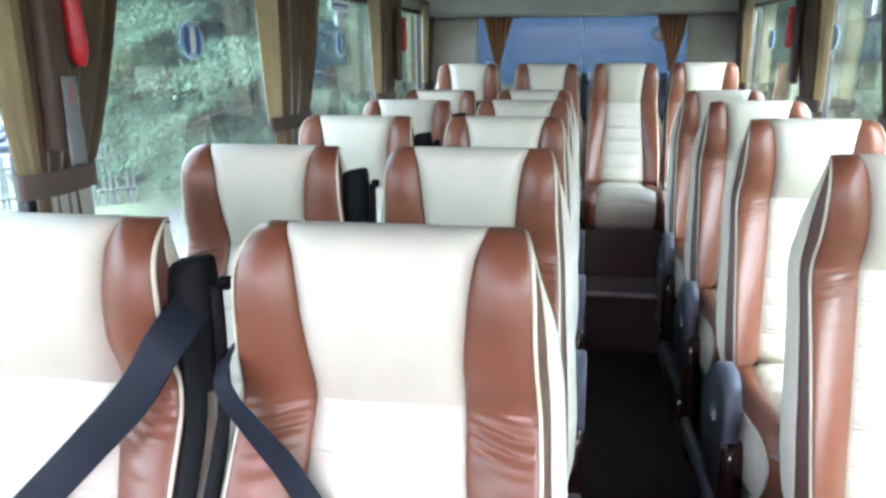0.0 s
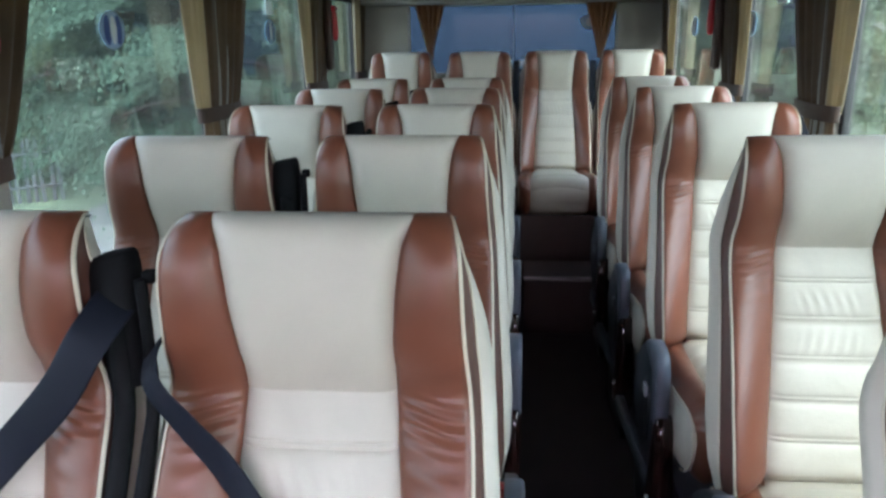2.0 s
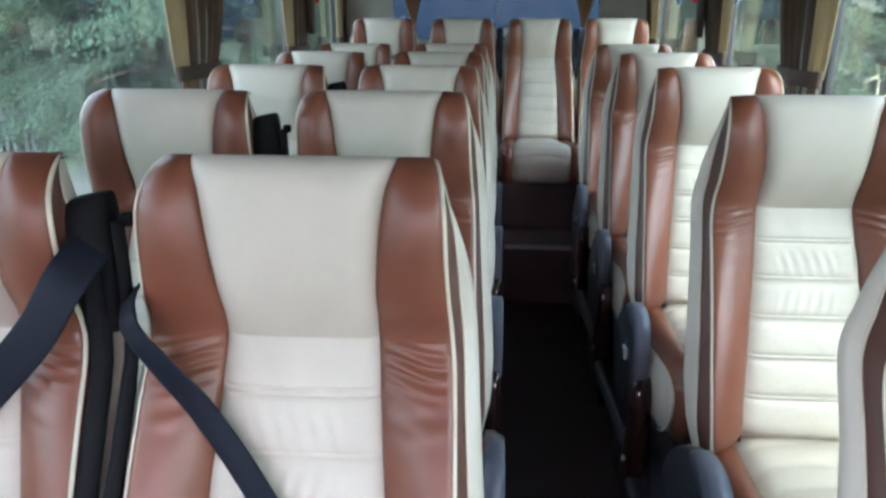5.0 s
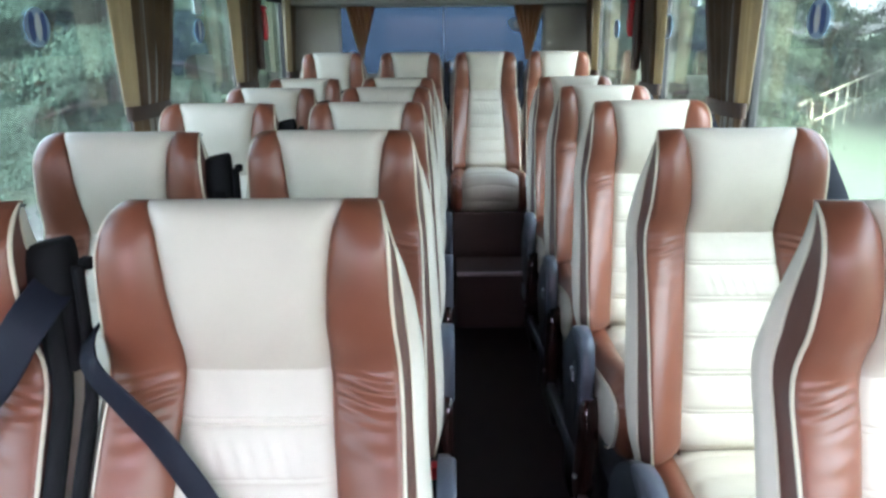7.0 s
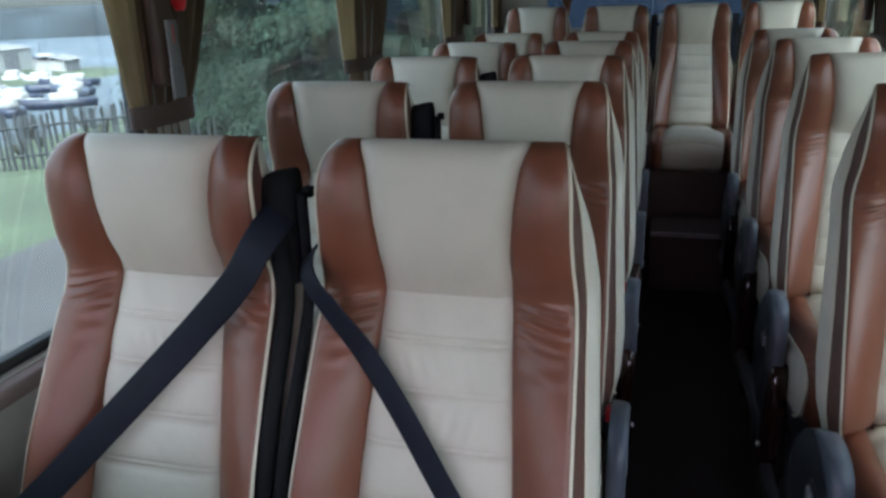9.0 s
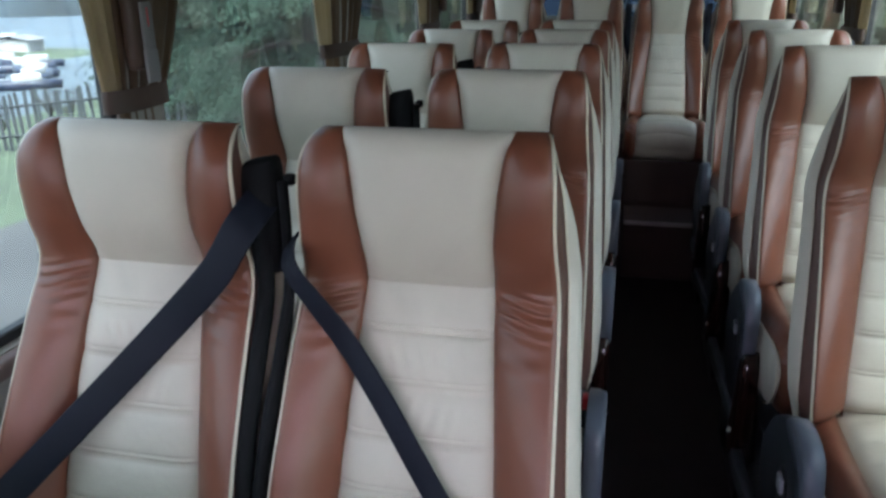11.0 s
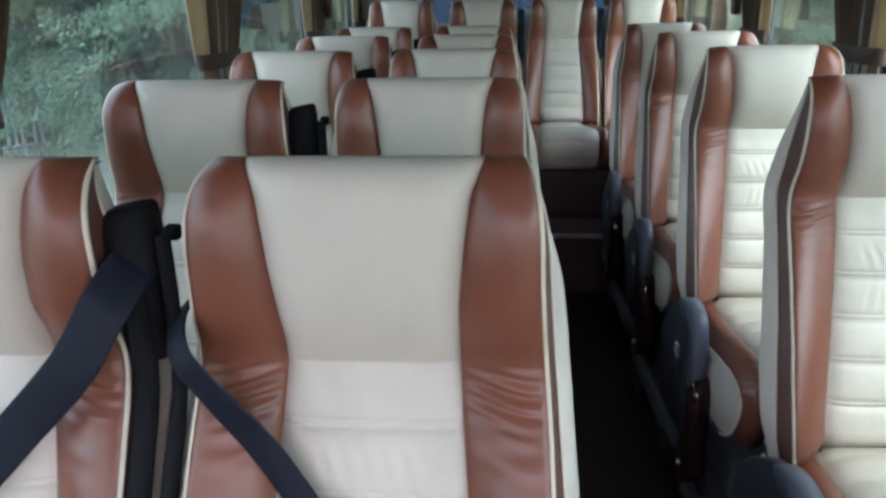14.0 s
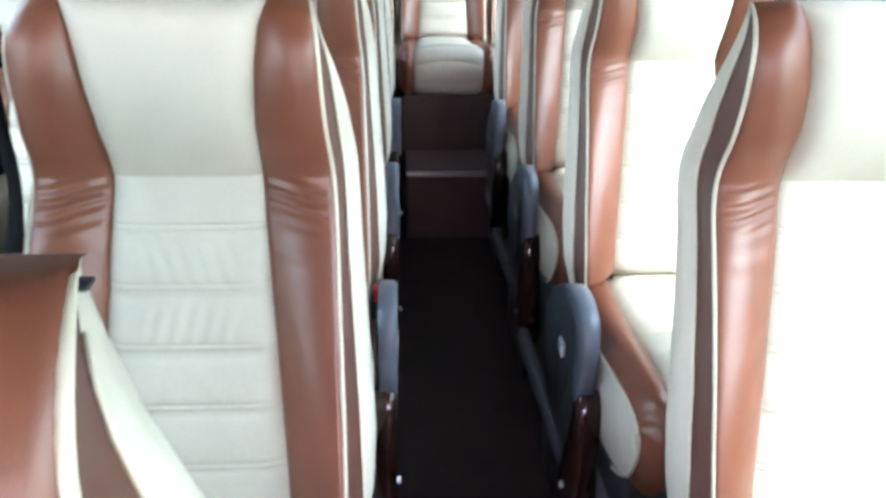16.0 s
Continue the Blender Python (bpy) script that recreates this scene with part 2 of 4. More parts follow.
# ---- coach seat ----
SEAT_TOP = 1.200
half_w = curve_fn([0.48, 0.6, 0.72, 0.85, 0.93, 0.985, 1.03, 1.08, 1.2], [0.188, 0.190, 0.189, 0.184, 0.181, 0.177, 0.173, 0.170, 0.167], 0.48, 1.2)
half_c = curve_fn([0.48, 0.62, 0.8, 0.92, 0.985, 1.05, 1.12, 1.165, 1.2], [0.118, 0.116, 0.105, 0.096, 0.092, 0.0925, 0.0985, 0.105, 0.118], 0.48, 1.2, 5)
front_y = curve_fn([0.48, 0.56, 0.65, 0.75, 0.85, 0.92, 0.965, 1.0, 1.04, 1.1, 1.15, 1.2], [-0.195, -0.178, -0.15, -0.115, -0.075, -0.045, -0.020, -0.020, -0.042, -0.051, -0.046, -0.032], 0.48, 1.2, 13)
SEAMS = [0.98, 0.915, 0.848, 0.778, 0.706, 0.632, 0.556, 0.48]


def ramp_down(z):
    """1 on the lower back, falling to 0 at the crown."""
    return math.sin(0.5 * math.pi * min(1.0, max(0.0, (1.194 - z) / 0.14)))


def flare(z):
    """How far the rear shell stands out beyond the front bolsters."""
    return (0.012 * ramp_down(z) + 0.010 * min(1.0, max(0.0, (0.92 - z) / 0.3))) * min(1.0, 0.4 + max(0.0, (z - 0.5) / 0.15))


def strip_deep(z):
    return 0.003 + (0.024 + 0.014 * min(1.0, max(0.0, (z - 0.95) / 0.1))) * ramp_down(z)


edge_fn = curve_fn([0.48, 0.6, 0.75, 0.85, 0.93, 0.99, 1.05, 1.1, 1.2], [-0.045, -0.045, -0.030, -0.014, 0.0, 0.006, 0.012, 0.014, 0.012], 0.48, 1.2, 13)


def edge_at(z):
    """The bolster's outer edge from the front line: forward on the back, falling away at the crown."""
    q = min(1.0, max(0.0, (z - 1.13) / (SEAT_TOP - 1.13)))
    return edge_fn(z) + 0.04 * q ** 2


def lean_top(me):
    """The crown of the back falls away rearwards."""
    for v in me.vertices:
        x, y, z = v.co
        if z > 1.0:
            t = (z - 1.0) / 0.2
            t = t * t * (3 - 2 * t)
            v.co.z = z - 0.024 * t * max(0.0, (y - front_y(z) - 0.012) / 0.13)
    return me


def top_roll(z):
    q = max(0.0, (z - (SEAT_TOP - 0.03)) / 0.03)
    return 1 - math.sqrt(max(0.0, 1 - q * q))


def width_at(z):
    w = half_w(z)
    q = max(0.0, (z - 1.105) / (SEAT_TOP - 1.105))
    return 0.150 + (w - 0.150) * math.sqrt(max(0.0, 1 - q ** 2.5))


def cream_at(z):
    return min(half_c(z), width_at(z) - 0.006)


def channel(z, x, c):
    """Depth of the padded cross channels of the back, 0 at a seam."""
    for a, b in zip(SEAMS, SEAMS[1:]):
        if b <= z <= a:
            s = (z - b) / (a - b)
            groove = 0.0022 * math.exp(-(((z - b) - 0.0085) / 0.0016) ** 2)
            return (0.008 * (math.sin(math.pi * s) ** 0.4) - groove) * (1 - 0.5 * (abs(x) / c) ** 4)
    return 0.0


def back_front(x, z):
    """y of the padded front of the back, in the seat's own place."""
    # the padding rolls in under itself where the back meets the cushion
    w, c, yf = width_at(z), cream_at(z), front_y(z) + 0.024 * top_roll(z) + 22 * max(0.0, 0.582 - z) ** 2
    a = abs(x)
    r = min(1.0, a / c)
    y = yf + 0.018 + 0.010 * r ** 8
    if z < SEAMS[0]:
        y -= channel(z, x, c) - 0.004
        for hi, lo, k in ((SEAMS[1], SEAMS[2], 1), (SEAMS[2], SEAMS[3], -1)):
            if lo < z < hi and a < 0.062:
                m = math.sin(math.pi * (z - lo) / (hi - lo)) ** 2 * min(1.0, (0.062 - a) / 0.012)
                y += 0.0016 * m * math.sin(2 * math.pi * (x + 0.35 * k * (z - lo)) / 0.021)
    else:
        q = min(1.0, (z - SEAMS[0]) / 0.03)
        y -= 0.012 * math.sin(0.5 * math.pi * q) * (1 - top_roll(z)) * (1 - r ** 6)
    if a <= c:
        return y
    s = min(1.0, (a - c) / (w - c))
    e = yf + edge_at(z)
    y = yf + 0.024
    y = y + (e - y) * s - 0.013 * math.sin(math.pi * s) ** 0.8 * (1 - 0.5 * top_roll(z))
    for zc, half, amp, fr, tilt in ((0.952, 0.036, 0.0030, 400, 14), (0.90, 0.05, 0.0009, 230, -45), (0.80, 0.09, 0.0005, 120, 60)):
        win = max(0.0, 1 - abs(z - zc) / half)
        y += win * amp * math.sin(z * fr + tilt * x + 1.7 * math.sin(45 * x)) * math.sin(math.pi * s) ** 0.5
    return y


def back_deep(z):
    return front_y(z) + 0.082 + 0.018 * min(1.0, max(0.0, (z - 0.9) / 0.15)) - 0.02 * top_roll(z)


ZS = sorted(set([round(z, 4) for z in np.linspace(0.50, 1.15, 66)] + [round(z, 4) for z in (1.158, 1.166, 1.174, 1.182, 1.188, 1.193, 1.197, 1.1992)] + [round(z, 4) for z in np.arange(0.882, 0.99, 0.0025)] + [round(z + d, 4) for z in SEAMS[:-1] for d in (0.0, 0.0015, 0.004, 0.0065, 0.0085, 0.0105)]))


def seat_meshes():
    """The meshes that all seats share: name -> (mesh, label)."""
    out = {}
    for nm, lo, hi in (("headrest_panel", SEAMS[0], SEAT_TOP), ("back_panel", 0.50, SEAMS[0])):
        zs = [z for z in ZS if lo <= z <= hi]
        rows = []
        for z in zs:
            c = cream_at(z)
            rows.append([(c * s, back_front(c * s * 0.999, z), z) for s in np.linspace(-1, 1, 45)])
        if hi == SEAT_TOP:
            z = zs[-1]
            c = cream_at(z)
            rows.append([(c * s, back_deep(z), z) for s in np.linspace(-1, 1, 45)])
        out[nm] = finish(lattice(rows), nm, CREAM)
    for nm, sg in (("bolster", -1), ("bolster_", 1)):
        rows = []
        for z in ZS:
            w, c = width_at(z), cream_at(z)
            row = [(sg * (c - 0.002), front_y(z) + 0.024 * top_roll(z) + 0.040, z)]
            row += [(sg * (c + (w - c) * s), back_front(c + (w - c) * s + 1e-6, z), z) for s in np.linspace(0, 1, 13)]
            y = front_y(z) + 0.024 * top_roll(z)
            row += [(sg * (w + 0.0015), y + edge_at(z) + 0.008, z)]
            rows.append(row)
        z = ZS[-1]
        rows.append([(p[0], back_deep(z), z) for p in rows[-1]])
        out[nm] = finish(lattice(rows), "bolster", BROWN)
    for nm, sg in (("side_strip", -1), ("side_strip_", 1)):
        rows = []
        for z in ZS:
            w, y = width_at(z), front_y(z) + 0.024 * top_roll(z)
            f, d = flare(z), strip_deep(z)
            rows.append([(sg * (w - 0.002), y + edge_at(z) + 0.002, z), (sg * (w + 0.05 * f), y + edge_at(z) + 0.010, z), (sg * (w + 0.45 * f), y + edge_at(z) + 0.006 + 0.55 * d, z), (sg * (w + f), y + edge_at(z) + 0.006 + d, z), (sg * (w + f - 0.002), min(y + edge_at(z) + 0.014 + d, back_deep(z)), z)])
        out[nm] = finish(lattice(rows), "side_strip", BROWN_DARK)
    rows = []
    for z in ZS:
        w, y, yb = width_at(z), front_y(z) + 0.024 * top_roll(z), back_deep(z)
        w += flare(z)
        y1 = min(y + edge_at(z) + 0.008 + strip_deep(z), yb - 0.004)
        high = min(1.0, max(0.0, (z - 0.98) / 0.2)) ** 2
        g = 0.017 * ramp_down(z) * (1 - high) * min(1.0, 0.15 + max(0.0, (z - 0.5) / 0.2))
        d = yb - y1
        half = [(w, y1, z), (w + 0.6 * g, y1 + 0.2 * d, z), (w + g - 0.004 * high, y1 + 0.5 * d, z), (w + 0.8 * g - 0.004 - 0.016 * high, y1 + 0.8 * d, z), (w - 0.022 - 0.02 * high, yb, z), (w * 0.5, yb + 0.006, z), (0, yb + 0.008, z)]
        rows.append([Vector(p) for p in half] + [Vector((-p[0], p[1], p[2])) for p in half[-2::-1]])
    bm = lattice(rows)
    out["back_shell"] = finish(bm, "back_shell", CREAM)
    # unseen rear faces coloured dark brown to dim and warm the bounce behind them
    out["back_shell"].materials.append(BROWN_DARK)
    for p in out["back_shell"].polygons:
        p.material_index = 1 if abs(p.normal.y) > 0.85 and p.center.z < 1.16 else 0
    for nm, sg, rear in (("piping", -1, 0), ("piping_", 1, 0), ("rear_piping", -1, 1), ("rear_piping_", 1, 1)):
        pts = []
        for z in ZS[::2]:
            y = front_y(z) + 0.024 * top_roll(z)
            if rear and z < 1.186:
                pts.append((sg * (width_at(z) + flare(z) + 0.001), y + edge_at(z) + 0.008 + strip_deep(z), z))
        if not rear:
            pts = []
            for z in list(np.linspace(0.50, 1.15, 40)) + [1.16, 1.17, 1.178, 1.185, 1.190, 1.194, 1.197]:
                pts.append((sg * (width_at(z) + 0.0015), front_y(z) + 0.024 * top_roll(z) + edge_at(z) + 0.003, z))
            pts.append((sg * (width_at(1.197) - 0.004), pts[-1][1] + 0.018, 1.1975))
            pts.insert(0, (pts[0][0], pts[0][1] + 0.012, 0.455))
        if rear:
            out[nm] = finish(tube(pts, [0.0020 * min(1.0, 0.3 + 0.7 * max(0.0, 1.19 - p[2]) / 0.06) for p in pts], 6), "piping", PIPING)
            continue
        rows = []
        for i, p in enumerate(pts):
            k = min(1.0, 0.35 + (len(pts) - 1 - i) / 8)
            d = 0.0036
            rows.append([(p[0] + 0.0034 * k * math.cos(q), p[1] + d * k * (0.6 + math.sin(q)), p[2]) for q in np.linspace(0, 2 * math.pi, 9)[:-1]])
        out[nm] = finish(lattice(rows, closed=True, caps=True), "piping", PIPING)
    for me in out.values():
        lean_top(me)
    # cushion
    top = catmull([(0, -0.10, 0.536), (0, -0.2, 0.545), (0, -0.35, 0.556), (0, -0.5, 0.580), (0, -0.60, 0.592), (0, -0.662, 0.578), (0, -0.692, 0.535), (0, -0.685, 0.475), (0, -0.645, 0.42), (0, -0.56, 0.385)], 16)
    cn = len(top)
    run = [0.0]
    for a, b in zip(top, top[1:]):
        run.append(run[-1] + (b - a).length)

    def cushion_rows(span, extra):
        rows = []
        for i, p in enumerate(top):
            d = (top[min(i + 1, cn - 1)] - top[max(i - 1, 0)]).normalized()
            nrm = Vector((0, d.z, -d.y))
            c = 0.122 + 0.022 * min(1.0, i / 64)
            w = 0.200 + 0.005 * math.sin(math.pi * min(1.0, i / 96))
            row = []
            for s in span:
                x, h = extra(s, c, w, i)
                row.append(Vector((x, p.y, p.z)) + nrm * h)
            rows.append(row)
        return rows

    def panel_h(s, c, w, i):
        off = (run[i] + 0.018 * (1 - s * s)) % 0.078 - 0.039
        pad = math.cos(math.pi * off / 0.078) ** 0.45
        return c * s, -0.012 * abs(s) ** 8 + 0.006 * (1 - s * s) + 0.010 * pad * (1 - s ** 4 * 0.6)

    out["seat_panel"] = finish(lattice(cushion_rows(np.linspace(-1, 1, 25), panel_h)), "seat_panel", CREAM)
    for nm, sg in (("seat_bolster", -1), ("seat_bolster_", 1)):
        def bol(s, c, w, i, sg=sg):
            crease = 0.003 * math.sin(i * 0.65 + 9 * s) * max(0.0, 1 - abs(i - 84) / 22)
            return sg * (c + (w - c) * s), -0.008 * (1 - s) - 0.030 * s * s + 0.020 * math.sin(math.pi * s) ** 0.8 + crease
        out[nm] = finish(lattice(cushion_rows(np.linspace(0, 1, 9), bol)), "seat_bolster", BROWN)
    for nm, sg in (("seat_piping", -1), ("seat_piping_", 1)):
        rows = cushion_rows([1.0], lambda s, c, w, i: (sg * (w + 0.001), -0.030))
        out[nm] = finish(tube([r[0] for r in rows], 0.0034, 6), "seat_piping", PIPING)
    cheek = [(-0.12, 0.475), (-0.3, 0.505), (-0.45, 0.53), (-0.58, 0.548), (-0.645, 0.535), (-0.662, 0.50), (-0.645, 0.455), (-0.60, 0.415), (-0.50, 0.385), (-0.36, 0.375), (-0.2, 0.40)]
    for nm, sg in (("seat_side", -1), ("seat_side_", 1)):
        out[nm] = finish(slab(cheek, sg * 0.12, sg * 0.205, 0.010), "seat_side", CREAM)
        out[nm.replace("seat", "inner")] = finish(slab(cheek, sg * 0.12, sg * 0.205, 0.010), "seat_side", BROWN)
        rim = catmull([(sg * 0.204, y, z) for y, z in [(-0.56, 0.394)] + cheek[7:3:-1]], 4)
        out[nm.replace("seat_side", "side_piping")] = finish(tube(rim, 0.0036, 6), "side_piping", PIPING)
    out["seat_pan"] = finish(box((-0.165, -0.52, 0.33), (0.165, -0.06, 0.49), 0.02), "seat_pan", BLACK)
    out["pedestal"] = finish(box((-0.14, -0.47, 0.003), (0.15, -0.06, 0.335), 0.02, 3), "pedestal", PODIUM)
    return out


SEAT = seat_meshes()
SHELL = BVHTree.FromPolygons([v.co for v in SEAT["back_shell"].vertices], [p.vertices for p in SEAT["back_shell"].polygons])


def side_cover(parent, sg):
    """Moulded cover, armrest bar, buckle and rail on the aisle side of a seat."""
    ol = [(-0.06, 0.42), (-0.11, 0.50), (-0.20, 0.565), (-0.31, 0.607), (-0.38, 0.60), (-0.425, 0.53), (-0.425, 0.42), (-0.38, 0.30), (-0.29, 0.235), (-0.16, 0.27), (-0.08, 0.34)]
    cover = part("side_cover", slab(ol, sg * 0.214, sg * 0.240, 0.006), GREY_DARK, parent, "dark slate moulded side cover")
    band = [(-0.27, 0.600), (-0.35, 0.626), (-0.425, 0.612), (-0.452, 0.545), (-0.444, 0.455), (-0.415, 0.44), (-0.408, 0.52), (-0.385, 0.572), (-0.32, 0.580)]
    part("edge_band", slab(band, sg * 0.216, sg * 0.250, 0.008), GREY, cover, "slate grey rounded edge")
    part("latch_slot", slab([(-0.245, 0.47), (-0.29, 0.50), (-0.325, 0.46), (-0.33, 0.39), (-0.305, 0.32), (-0.265, 0.36)], sg * 0.236, sg * 0.2425, 0.002), BLACK, cover, "black latch recess")
    part("latch", box((min(sg * 0.238, sg * 0.250), -0.300, 0.448), (max(sg * 0.238, sg * 0.250), -0.266, 0.480), 0.003), LATCH, cover, "grey latch tab")
    bar = [(-0.425, 0.46), (-0.452, 0.46), (-0.472, 0.42), (-0.476, 0.34), (-0.455, 0.22), (-0.41, 0.14), (-0.35, 0.14), (-0.375, 0.28), (-0.41, 0.40)]
    part("leg_panel", slab(bar, sg * 0.205, sg * 0.246, 0.01), WENGE, parent, "glossy dark brown leg panel")
    foot = [(-0.08, 0.36), (-0.20, 0.38), (-0.34, 0.37), (-0.43, 0.22), (-0.44, 0.01), (-0.30, 0.004), (-0.08, 0.004), (-0.05, 0.15)]
    part("lower_cover", slab(foot, sg * 0.185, sg * 0.222, 0.008), BLACK, parent, "black lower cover")
    rail = [(0.30, 0.170), (0.05, 0.200), (-0.20, 0.238), (-0.34, 0.262), (-0.38, 0.246), (-0.34, 0.205), (-0.10, 0.165), (0.10, 0.140), (0.30, 0.125)]
    part("side_rail", slab(rail, sg * 0.218, sg * 0.242, 0.006), RAIL, parent, "slate grey side rail")
    part("bolt", tube([(sg * 0.23, -0.40, 0.205), (sg * 0.254, -0.40, 0.207)], 0.011, 8), CHROME, parent, "chrome bolt")
    bk = part("buckle", box((min(sg * 0.196, sg * 0.220), -0.292, 0.50), (max(sg * 0.196, sg * 0.220), -0.245, 0.585), 0.006), BLACK, parent, "black belt buckle")
    part("button", box((min(sg * 0.202, sg * 0.215), -0.294, 0.564), (max(sg * 0.202, sg * 0.215), -0.268, 0.592), 0.003), RED, bk, "red release button")


def coach_seat(label, group, m, covers=()):
    ob = thing("coach_seat", label, "coach seat", group)
    for nm, me in SEAT.items():
        bare = (1 if nm.endswith("_") else -1) not in covers
        if nm.startswith("side_piping") and bare or nm.startswith("inner_side") and not bare or nm.startswith("seat_side") and bare:
            continue
        p = new(nm.rstrip("_").replace("inner_side", "seat_side"), me)
        p.parent = ob
    for sg in covers:
        side_cover(ob, sg)
    p = SHELL.find_nearest((0.150, 0.03, 1.185))[0]
    part("pull_slot", box((p.x - 0.013, p.y - 0.004, p.z - 0.0014), (p.x + 0.005, p.y + 0.004, p.z + 0.0008), 0.0005), BLACK, ob, "small dark slot")
    ob.matrix_basis = m
    return ob


AISLE_X, WINDOW_X, SINGLE_X, REAR_X = -0.006, -0.446, 0.820, 0.441
ROWS_LEFT = (0.0, 0.697, 1.400, 2.095, 2.790)
ROWS_RIGHT = (-0.035, 0.669, 1.378, 2.071, 2.770)
LEFT = "cream and brown leather coach seat"
aisle_seat = coach_seat(LEFT + " beside the aisle, belt across it", "paired coach seats", pose(AISLE_X, 0, 0), (1,))
window_seat = coach_seat(LEFT + " beside the window, belt across it", "paired coach seats", pose(WINDOW_X, 0, 0))
single_seat = coach_seat(LEFT + ", single, between aisle and window", "single coach seats", pose(SINGLE_X, ROWS_RIGHT[0], 0), (-1,))
for y in ROWS_LEFT[1:]:
    tagged(copy_thing(aisle_seat, pose(AISLE_X, y, 0)), LEFT + " beside the aisle")
    tagged(copy_thing(window_seat, pose(WINDOW_X, y, 0)), LEFT + " beside the curtained window")
for y in ROWS_RIGHT[1:]:
    copy_thing(single_seat, pose(SINGLE_X, y, 0))
for x in (WINDOW_X + 0.015, AISLE_X + 0.02, REAR_X, SINGLE_X + 0.04):
    tagged(copy_thing(window_seat, pose(x, 3.620, 0.100)), LEFT + " in the raised rear row", group="rear row seats")


# ---- the van's shell ----
XL, XR, YF, YR, ZC = -0.740, 1.100, -2.60, 4.02, 1.80
SILL, HEAD = 0.80, 1.60
SILL_FRONT = 0.40  # unseen front openings, cut lower to let more light onto the cushions


def structure(name, bm, material, label="", smooth=False):
    ob = part(name, bm, material, None, label, smooth)
    return tagged(ob, kind="structure")


structure("floor", box((XL - 0.06, YF, -0.06), (XR + 0.06, YR + 0.05, 0.0)), CARPET, "black-brown floor covering of the aisle")
structure("seat_podium", box((0.625, -1.2, 0.0), (XR, 2.93, 0.15), 0.02, 3), PODIUM, "grey vinyl podium under the single seats", True)
structure("rear_step", box((0.262, 2.625, 0.0), (0.648, 2.93, 0.277), 0.006), RISER, "dark brown carpeted step at the aisle's end")
structure("step_nosing", box((0.264, 2.614, 0.268), (0.646, 2.640, 0.285), 0.004), ALLOY, "thin metal nosing on the step")
structure("rear_platform", box((XL, 2.93, 0.0), (XR, YR, 0.44), 0.004), RISER, "dark brown carpeted platform under the rear row")

structure("platform_edge", box((0.25, 2.922, 0.30), (0.655, 2.952, 0.512), 0.006), RISER, "dark brown carpeted edge before the rear row")


def wall_with_openings(x0, x1, openings):
    """A side wall between x0 and x1 with real openings (y0, y1)."""
    front_opening = openings[0]
    bm = box((x0, front_opening[1], 0.0), (x1, YR + 0.05, SILL))
    box((x0, YF, 0.0), (x1, front_opening[1], SILL_FRONT), bm=bm)
    box((x0, YF, HEAD), (x1, YR + 0.05, ZC), bm=bm)
    ys = [YF] + [v for o in openings for v in o] + [YR + 0.05]
    for a, b in zip(ys[::2], ys[1::2]):
        box((x0, a, SILL_FRONT if a == YF else SILL), (x1, b, HEAD), bm=bm)
    return bm


OPEN_L = [(-2.3, -0.85), (-0.75, 0.40), (0.50, 1.58), (1.68, 2.82), (2.94, 3.88)]
OPEN_R = [(-2.3, -0.85), (-0.75, 0.40), (0.50, 1.42), (1.52, 2.40), (2.54, 3.88)]
structure("wall_left", wall_with_openings(XL - 0.05, XL, OPEN_L), PANEL, "grey-beige side panel with window openings")
structure("wall_right", wall_with_openings(XR, XR + 0.05, OPEN_R), PANEL, "grey-beige side panel with window openings")
arc = [(XL, 1.66), (XL + 0.03, 1.74), (XL + 0.12, 1.80), (XL + 0.35, 1.83), ((XL + XR) / 2, 1.845), (XR - 0.35, 1.83), (XR - 0.12, 1.80), (XR - 0.03, 1.74), (XR, 1.66)]
arc = catmull([(x, 0, z) for x, z in arc], 4)
rows = [[(p.x, y, p.z) for p in arc] + [(p.x, y, p.z + 0.05) for p in arc[::-1]] for y in (YF, YR + 0.05)]
# out of view; made darker than the header to cut bounce onto the seats
structure("ceiling", lattice(rows, closed=True, caps=True), CEILING, "dark grey cloth roof lining", True)

n = 0
for side, x, ops in ((-1, XL - 0.03, OPEN_L), (1, XR + 0.03, OPEN_R)):
    for y0, y1 in ops:
        n += 1
        sill = SILL_FRONT if y0 == ops[0][0] else SILL
        win = tagged(new("window_%d" % n), "green-tinted fixed side window with black rubber seal", "window", "side windows", "structure")
        part("pane", box((x - 0.002, y0 + 0.012, sill + 0.012), (x + 0.002, y1 - 0.012, HEAD - 0.012)), GLASS, win, "green-tinted glass", False)
        seal = bmesh.new()
        for lo, hi in (((y0, sill), (y1, sill + 0.02)), ((y0, HEAD - 0.02), (y1, HEAD)), ((y0, sill + 0.02), (y0 + 0.02, HEAD - 0.02)), ((y1 - 0.02, sill + 0.02), (y1, HEAD - 0.02))):
            box((x - 0.012, lo[0], lo[1]), (x + 0.014, hi[0], hi[1]), 0.003, 1, seal)
        part("seal", seal, RUBBER, win, "black rubber seal", False)
        structure("sill_trim", box((min(x, x - side * 0.055), y0 - 0.03, sill - 0.035), (max(x, x - side * 0.055), y1 + 0.03, sill - 0.003), 0.008), SILLTRIM, "grey-brown sill trim", True)

